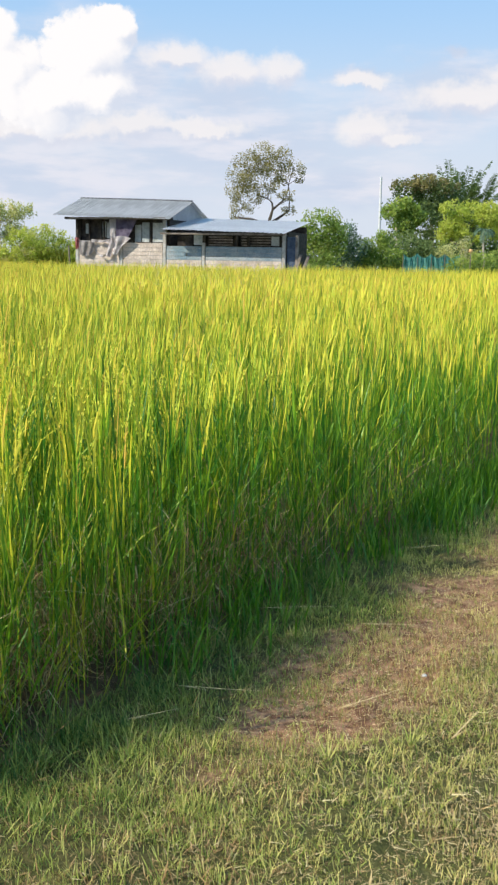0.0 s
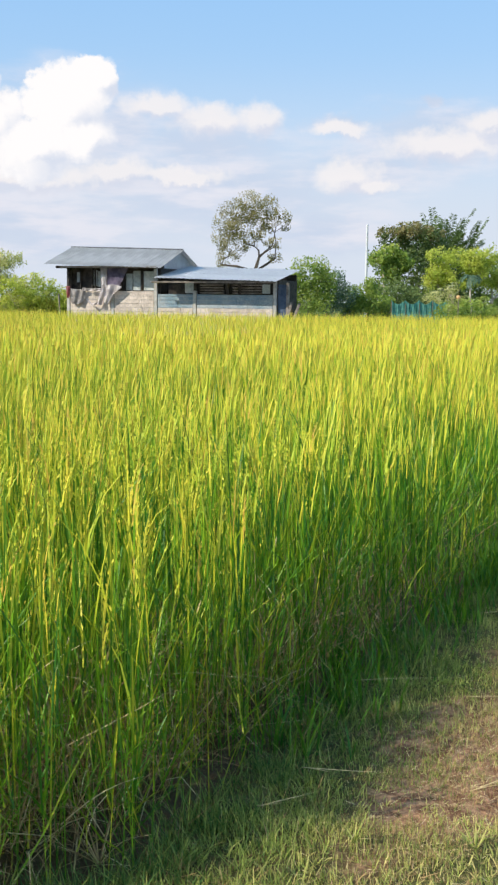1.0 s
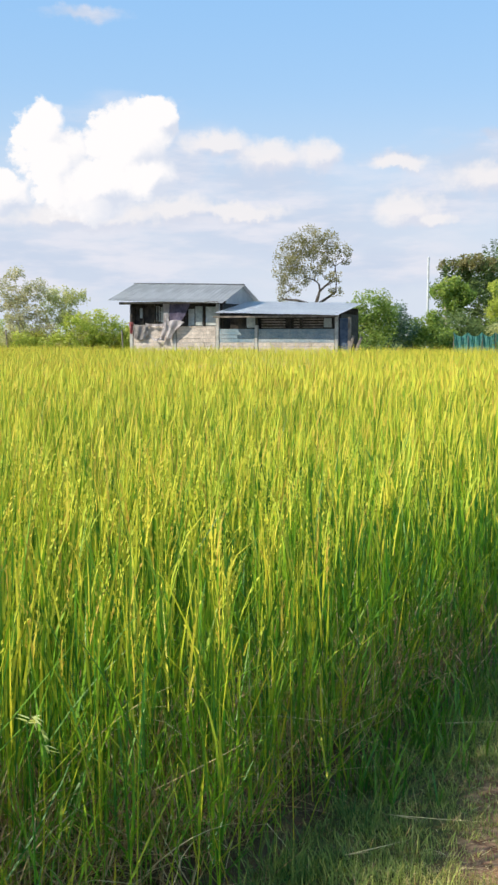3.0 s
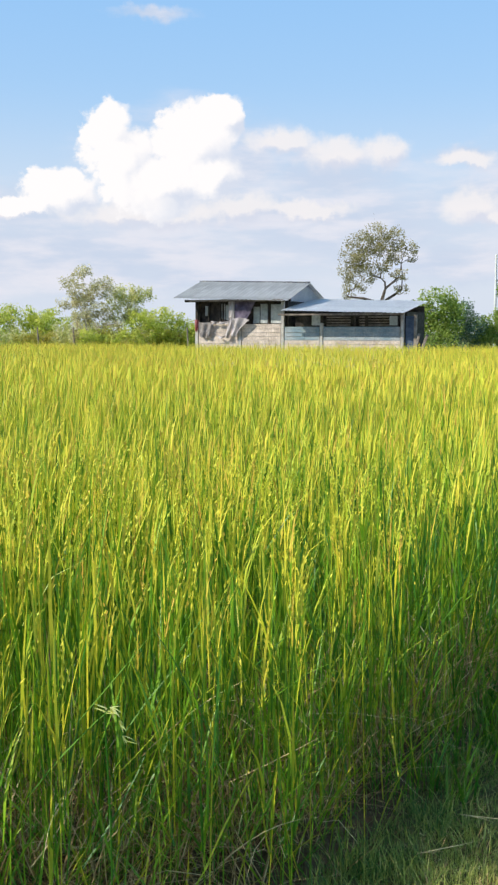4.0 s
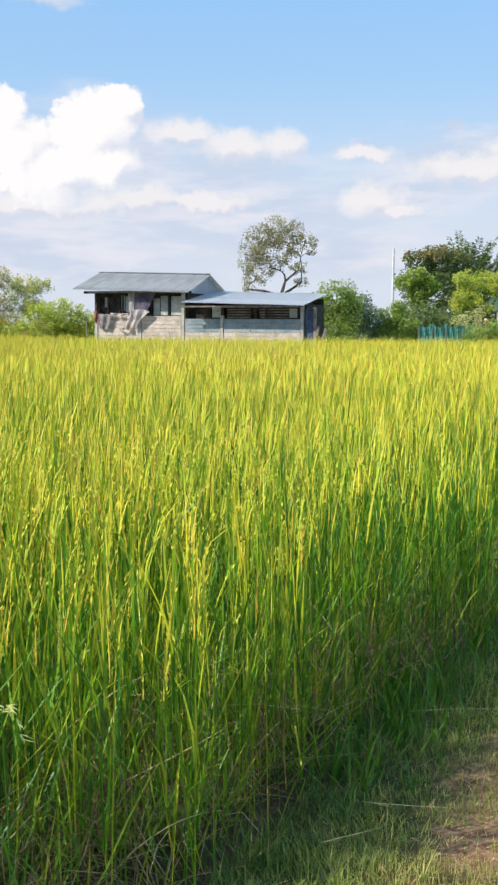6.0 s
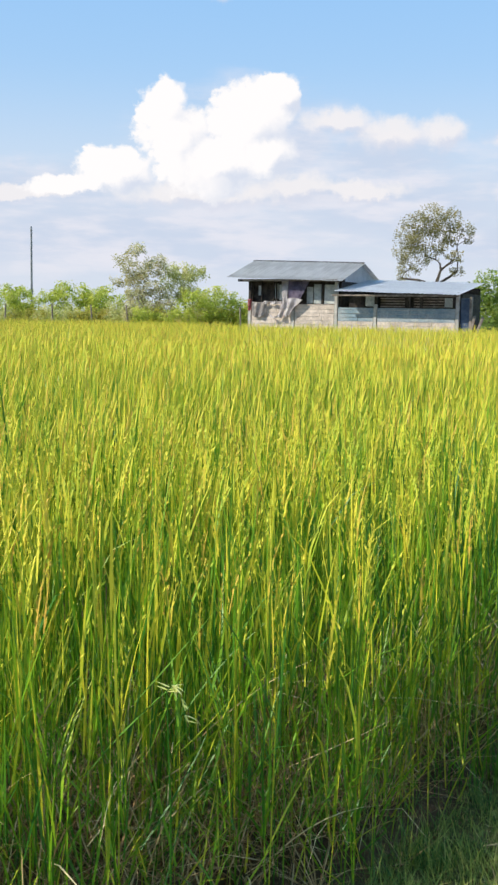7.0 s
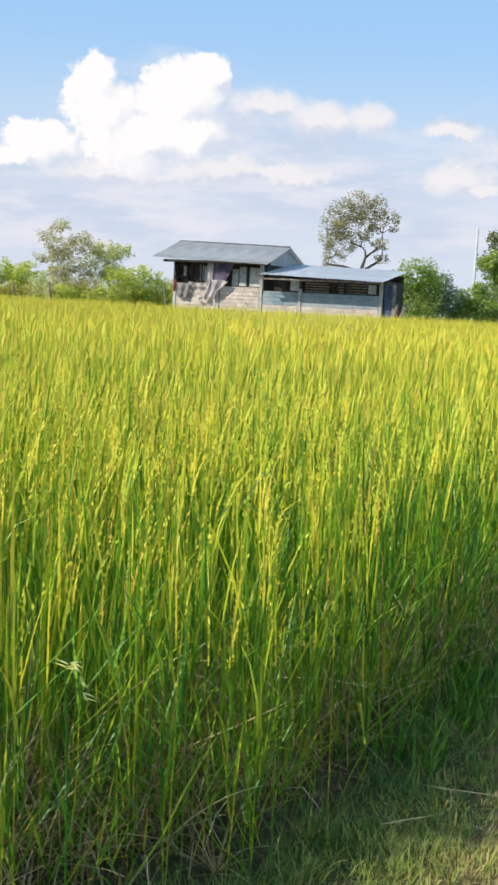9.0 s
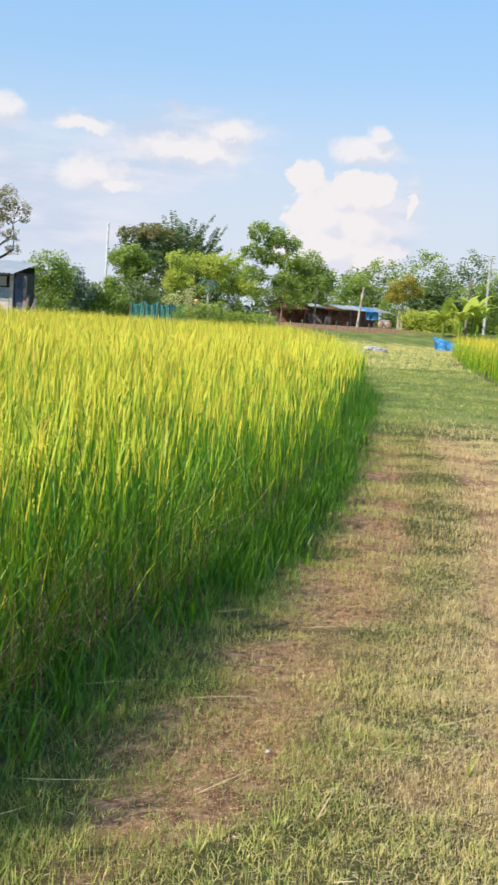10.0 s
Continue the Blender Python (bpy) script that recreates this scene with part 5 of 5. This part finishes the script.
palm("dark green palm with feathery upright fronds above the trees", (15.9, 80, 0), 4.7, 22, 2.3, LEAF_DARK, 1, rise=1.7, leaf=0.62, droop=0.5)
palm("dark green palm half hidden behind the trees", (14.0, 79, 0), 4.4, 20, 2.0, LEAF_DARK, 2, rise=1.7, leaf=0.55, droop=0.5)
palm("dark green palm with feathery upright fronds above the trees", (17.4, 81, 0), 4.4, 20, 2.0, LEAF_DARK, 3, rise=1.7, leaf=0.55, droop=0.5)
palm("small palm with a slim pale trunk and drooping fronds", (13.6, 59.6, 0), 3.0, 9, 0.9, LEAF_BLUE, 4, PALE_BARK, 0.8, 0.06, 0.35, 1.1)


def banana(at, height, seed):
    rng = random.Random(seed)
    t = thing("banana_plant", "banana plant with broad upright yellow-green leaves", "banana plant", "banana clump", at=at)
    tube_bm = tube(bmesh.new(), [(0, 0, -0.1), (0.03, 0, height * 0.3), (0, 0.02, height * 0.55)], [0.12, 0.1, 0.06], 8)
    part("stem", tube_bm, LEAF_LIME, t)
    for k in range(10):
        bm = bmesh.new()
        a = k * 2.4 + rng.uniform(-0.3, 0.3)
        ln, up = height * rng.uniform(0.40, 0.60), rng.uniform(0.9, 1.9)
        rows = []
        for i in range(7):
            s = i / 6
            c = Vector((math.cos(a) * ln * 0.75 * s, math.sin(a) * ln * 0.75 * s, height * 0.4 + up * ln * s - 0.9 * ln * s * s))
            sd = Vector((-math.sin(a), math.cos(a), 0)) * 0.34 * math.sin(math.pi * min(1, 0.12 + 0.9 * s)) + Vector((0, 0, 0.0))
            rows.append([bm.verts.new(c - sd + Vector((0, 0, 0.05))), bm.verts.new(c), bm.verts.new(c + sd + Vector((0, 0, 0.05)))])
        for p, q in zip(rows, rows[1:]):
            for j in (0, 1):
                bm.faces.new((p[j], p[j + 1], q[j + 1], q[j]))
        ob = part("leaf", bm, LEAF_LIME, t)
        ob.data.attributes.new("hue", "FLOAT", "POINT").data.foreach_set("value", np.full(len(ob.data.vertices), rng.uniform(0.3, 0.8), np.float32))


for k, (x, y, hh) in enumerate(((32.0, 66, 3.3), (33.2, 66.6, 3.7), (31.2, 66.8, 2.7), (34.0, 67.4, 2.6))):
    banana((x, y, float(land(x, y))), hh, 60 + k)


# ---------------------------------------------------------------- poles, fences, sheds
def pole(label, at, height, radius, mat, lean=0.0, name="pole"):
    t = thing(name, label, "pole", at=at)
    part("shaft", tube(bmesh.new(), [(0, 0, -0.3), (lean * 0.5, 0, height * 0.5), (lean, 0, height)], [radius * 1.15, radius, radius * 0.85], 8), mat, t)
    part("cap", tube(bmesh.new(), [(lean, 0, height - 0.02), (lean, 0, height + 0.04)], [radius * 1.05, radius * 0.5], 8), mat, t)
    return t


pole("tall thin grey pole beyond the hedge", (-34.3, 98, 0), 9.1, 0.10, GREY_METAL)
pole("white metal mast among the trees", (9.02, 69, 0), 6.35, 0.075, WHITE_METAL)
pole("white concrete pole among the far trees", (38.85, 76, 0.9), 5.7, 0.10, CONCRETE, 0.06)
pole("thin grey pole by the banana plants", (33.4, 68, 0.7), 4.0, 0.07, GREY_WOOD, 0.1)
pole("rough wooden post in front of the shed", (26.7, 71, 0.9), 2.7, 0.085, PALE_BARK, 0.3)
pole("slim wooden post in front of the shed", (23.9, 72, 0.9), 2.4, 0.06, BARK, 0.05)
stay = thing("stay_wire", "thin stay wire from the grey pole to the ground", "wire", at=(33.45, 68, 0.7))
part("wire", tube(bmesh.new(), [(0.05, 0, 3.2), (0.9, 0, 1.5), (1.7, 0, 0)], [0.025] * 3, 5), GREY_METAL, stay)


def build_fence():
    base = thing("fence_post", "old grey wooden fence post in front of the hedge", "fence post", "hedge fence posts", at=(-18.7, 57, 0))
    bm = tube(bmesh.new(), [(0, 0, -0.2), (0.02, 0, 0.9), (0.0, 0.01, 1.8)], [0.05, 0.048, 0.042], 7)
    part("shaft", bm, GREY_WOOD, base)
    for x in (-26.5, -24.0, -21.4, -16.45, -14.5, -8.3):
        copy_thing(base, pose(x, 57 - 0.6 * (x > -10), 0, random.uniform(-3, 3), random.uniform(-3, 3), random.uniform(0, 90)))
    # teal shade netting on stakes
    net = thing("net_fence", "teal shade netting sagging between thin stakes", "fence", at=(9.0, 58, 0))
    xs = [0, 0.75, 1.5, 2.2, 3.0]
    for x in xs:
        part("stake", tube(bmesh.new(), [(x, 0, -0.2), (x + 0.02, 0, 1.6 + 0.12 * math.sin(x * 7))], [0.022, 0.018], 6), BARK, net)
    for a, b in zip(xs, xs[1:]):
        bm = bmesh.new()
        rows = []
        for j in range(5):
            v = j / 4
            rows.append([bm.verts.new((a + (b - a) * i / 8, 0.03 + 0.05 * math.sin(i * 1.9 + j + a * 5), 0.05 + v * (1.62 - 0.22 * math.sin(math.pi * i / 8)))) for i in range(9)])
        for p, q in zip(rows, rows[1:]):
            for i in range(8):
                bm.faces.new((p[i], p[i + 1], q[i + 1], q[i]))
        bmesh.ops.solidify(bm, geom=bm.faces[:], thickness=0.008)
        part("net_panel", bm, TEAL_NET, net)


build_fence()


def build_shed():
    random.seed(5)
    s = thing("open_shed", "low open farm shed with patched tin and tarpaulin roof", "shed", at=(22.3, 75, 0.9), turn=2)
    for x in (0.1, 1.9, 3.7, 5.5, 7.3, 8.4):
        for y in (0, 2.6):
            part("post", tube(bmesh.new(), [(x, y, -0.1), (x + random.uniform(-0.06, 0.06), y, 1.08)], [0.06, 0.05], 6), GREY_WOOD, s)
    patches = ((0.0, 2.3, 0.95, RUST_TIN), (2.2, 3.4, 1.20, WHITE_METAL), (3.3, 4.7, 1.05, RUST_TIN), (4.6, 6.6, 1.17, WHITE_METAL), (6.4, 7.5, 1.12, BLUE_TARP), (7.4, 8.6, 1.10, TIN))
    for a, b, z, m in patches:
        ob = part("roof_sheet", corrugated(b - a, 3.2, 3.4, 0.38), m, s)
        ob.matrix_local = pose(a, -0.4, z, 0, random.uniform(-1.5, 1.5), 0)
    boxes("back_wall", (0, 8.5, 2.6, 2.68, 0, 1.12), RUST_TIN, s, "rusty sheet back wall")
    for a, b, y, hgt, m in ((2.5, 3.6, 0.9, 0.7, GREY_WOOD), (4.6, 5.6, 0.5, 0.55, RUST_TIN), (7.6, 8.5, -0.2, 0.62, PALE_PANEL)):
        boxes("partition", (a, b, y, y + 0.05, 0, hgt), m, s, "weathered board partition")
    ob = part("tarp_curtain", cloth(1.0, 0.6, 3, 0.06, random), BLUE_TARP, s, "bright blue tarpaulin curtain")
    ob.matrix_local = pose(6.5, -0.2, 1.15)
    for x, hgt, r in ((3.3, 0.60, 0.24), (7.9, 0.55, 0.24), (7.35, 0.5, 0.22)):
        j = thing("water_jar", "large pale earthenware jar in front of the shed", "jar", "jars at the shed", at=(22.3 + x, 74.0, 0.9))
        part("jar_body", tube(bmesh.new(), [(0, 0, 0), (0, 0, hgt * 0.3), (0, 0, hgt * 0.65), (0, 0, hgt * 0.9), (0, 0, hgt)], [r * 0.6, r, r * 1.05, r * 0.7, r * 0.75], 12), POT, j)
    # dirt bank with a low brush fence in front
    for k in range(14):
        p = thing("stake", "crooked stick of the brush fence before the shed", "stake", "brush fence sticks", at=(17.5 + 0.8 * k, 66.5 + 0.1 * k, float(land(17.5 + 0.8 * k, 66.5 + 0.1 * k))), turn=random.uniform(0, 90))
        part("stick", tube(bmesh.new(), [(0, 0, -0.1), (0.05, 0, 0.3), (random.uniform(-0.2, 0.2), 0.05, 0.6)], [0.04, 0.035, 0.02], 5), GREY_WOOD, p)


build_shed()


def lump(bm, size, seed, rng_amount=0.25):
    bmesh.ops.create_icosphere(bm, subdivisions=3, radius=1)
    for v in bm.verts:
        k = 1 + rng_amount * (noise.noise(v.co * 1.7 + Vector((seed, 0, 0))) + 0.4 * noise.noise(v.co * 5 + Vector((0, seed, 0))))
        v.co = Vector((v.co.x * size[0], v.co.y * size[1], max(v.co.z, -0.5) * size[2])) * k
    return bm


def rock(label, at, size, seed, mat=STONE, category="stone"):
    t = thing("stone", label, category, at=at)
    part("body", lump(bmesh.new(), size, seed), mat, t)


rock("pale grey stone on the grass at the crop's end", (16.6, 43, 0.08), (0.17, 0.15, 0.14), 1)
rock("low grey heap of rubble on the grass", (19.6, 49.5, 0.08), (0.5, 0.3, 0.15), 2)
rock("small brown clod beside the rubble", (19.2, 47.5, 0.08), (0.35, 0.3, 0.15), 3)
rock("small white pebble on the dry grass", (1.43, 3.60, 0.008), (0.009, 0.006, 0.006), 4, PEBBLE)


def build_small():
    random.seed(9)
    # crumpled blue tarpaulin by the second plot
    t = thing("blue_tarpaulin", "crumpled bright blue tarpaulin standing on the grass", "tarpaulin", at=(25.8, 56, 0), turn=-8)
    bm = bmesh.new()
    nx, nz = 20, 7
    rows = []
    for j in range(nz + 1):
        v = j / nz
        rows.append([bm.verts.new((1.65 * i / nx + 0.05 * math.sin(j * 2 + i), 0.12 * math.sin(i * 0.7) + 0.5 * v * v + 0.04 * math.sin(i * 2.3 + j), v * (0.80 - 0.45 * i / nx + 0.04 * math.sin(i * 1.3)))) for i in range(nx + 1)])
    for a, b in zip(rows, rows[1:]):
        for i in range(nx):
            bm.faces.new((a[i], a[i + 1], b[i + 1], b[i]))
    bmesh.ops.solidify(bm, geom=bm.faces[:], thickness=0.01)
    part("sheet", bm, BLUE_TARP, t)
    # an orange ball on the bush
    t = thing("orange_float", "small orange plastic float hung in the bush", "float", at=(12.2, 56.2, 1.72))
    part("ball", tube(bmesh.new(), [(0, 0, 0), (0, 0, 0.04), (0, 0, 0.11), (0, 0, 0.18), (0, 0, 0.22)], [0.04, 0.09, 0.12, 0.09, 0.03], 12), ORANGE, t)
    part("stake", tube(bmesh.new(), [(0, 0, -1.75), (0, 0, 0.02)], [0.03, 0.025], 6), GREY_WOOD, t)


build_small()


# ---------------------------------------------------------------- small things by the track
def strip_thing(name, label, category, at, blades, group=""):
    """A small plant or straw: blades of (heading, length, lean, curl, width, hue, material)."""
    t = thing(name, label, category, group, at=at)
    for kind, head, length, lean, curl, width, hue, mat in blades:
        v, f, s = ribbons(np.zeros((1, 3)), np.array([head]), np.array([length]), np.array([lean]), np.array([curl]), np.array([width]), 8)
        mesh_object(kind, v, f, [mat], None, np.clip(hue + 0.2 * (s - 0.4), 0, 1), t)
    return t


def build_straws():
    rng = random.Random(21)
    # long cut straws lying on the grass
    for x, y, turn, length in ((0.60, 3.42, 110, 0.30), (0.86, 4.22, 92, 0.34), (1.25, 4.05, 100, 0.25), (1.10, 3.25, 60, 0.28), (1.75, 3.55, 130, 0.30), (1.95, 4.9, 95, 0.35), (2.3, 4.3, 105, 0.3), (1.55, 5.15, 85, 0.4), (2.9, 5.6, 98, 0.4), (1.42, 3.05, 35, 0.22), (2.1, 3.7, 80, 0.25), (0.45, 3.15, 70, 0.2)):
        strip_thing("straw", "long pale cut straw lying on the mown grass", "straw", (x, y, 0.035), [("stalk", radians(turn), length, 1.50, rng.uniform(-0.1, 0.14), 0.006, 0.75, DRY_STRAW), ("sheath", radians(turn + 14), length * 0.4, 1.42, 0.2, 0.005, 0.6, DRY_STRAW)], "cut straws")
    # withered clumps at the foot of the crop
    for x, y, n in ((0.02, 2.88, 22), (-0.40, 2.62, 16), (0.95, 4.72, 14), (1.10, 5.05, 16)):
        blades = [("leaf", rng.uniform(0, 6.28), rng.uniform(0.12, 0.30), rng.uniform(0.5, 1.35), rng.uniform(0.0, 0.9), 0.005, rng.uniform(0.15, 0.7), DRY_STRAW) for _ in range(n)]
        strip_thing("dry_clump", "withered brown grass clump at the foot of the rice", "dry grass", (x, y, 0.0), blades, "dry clumps")
    # grass tufts standing in the mown track
    for x, y, n in ((1.05, 2.95, 18), (1.30, 3.05, 14), (0.72, 3.0, 12), (2.05, 3.35, 12)):
        blades = [("leaf", rng.uniform(0, 6.28), rng.uniform(0.06, 0.13), rng.uniform(0.2, 0.9), rng.uniform(0.0, 0.8), 0.0045, rng.uniform(0.35, 0.8), LAWN_BLADE) for _ in range(n)]
        strip_thing("grass_tuft", "fresh light green grass tuft in the mown track", "grass", (x, y, 0.0), blades, "grass tufts")


def build_weed():
    """The one pale weed with a nodding branched seed head in front of the rice."""
    rng = random.Random(4)
    t = thing("seeding_grass", "tall weed grass with a pale nodding seed head", "weed", at=(-0.285, 2.47, 0))
    way = [(0.002, -0.012, 0.668), (0.014, -0.015, 0.686), (0.030, -0.018, 0.680), (0.040, -0.02, 0.640), (0.050, -0.02, 0.575)]
    bm = tube(bmesh.new(), [(0, 0.06, -0.02), (0.01, 0, 0.40)] + way, [0.0024, 0.002, 0.0016, 0.0014, 0.0013, 0.0012, 0.001], 6)
    part("stem", bm, RICE_LEAF, t)
    for k in range(22):
        i = k % 4
        p = Vector(way[i]).lerp(Vector(way[i + 1]), rng.random())
        lean = rng.uniform(1.1, 1.7) if i < 1 else rng.uniform(1.7, 2.8)
        head = rng.choice((1.57, 1.57, -1.57)) + rng.uniform(-0.5, 0.5) if i < 1 else 1.57 + rng.uniform(-0.6, 0.6)
        v, f, s = ribbons(np.array([p]), np.array([head]), np.array([rng.uniform(0.02, 0.04)]), np.array([lean]), np.array([rng.uniform(0, 0.5)]), np.array([0.0085]), 5, waist=0.3)
        mesh_object("spikelet", v, f, [SEED_HEAD], None, np.full(len(v), rng.uniform(0.2, 0.9)), t)


build_straws()
build_weed()
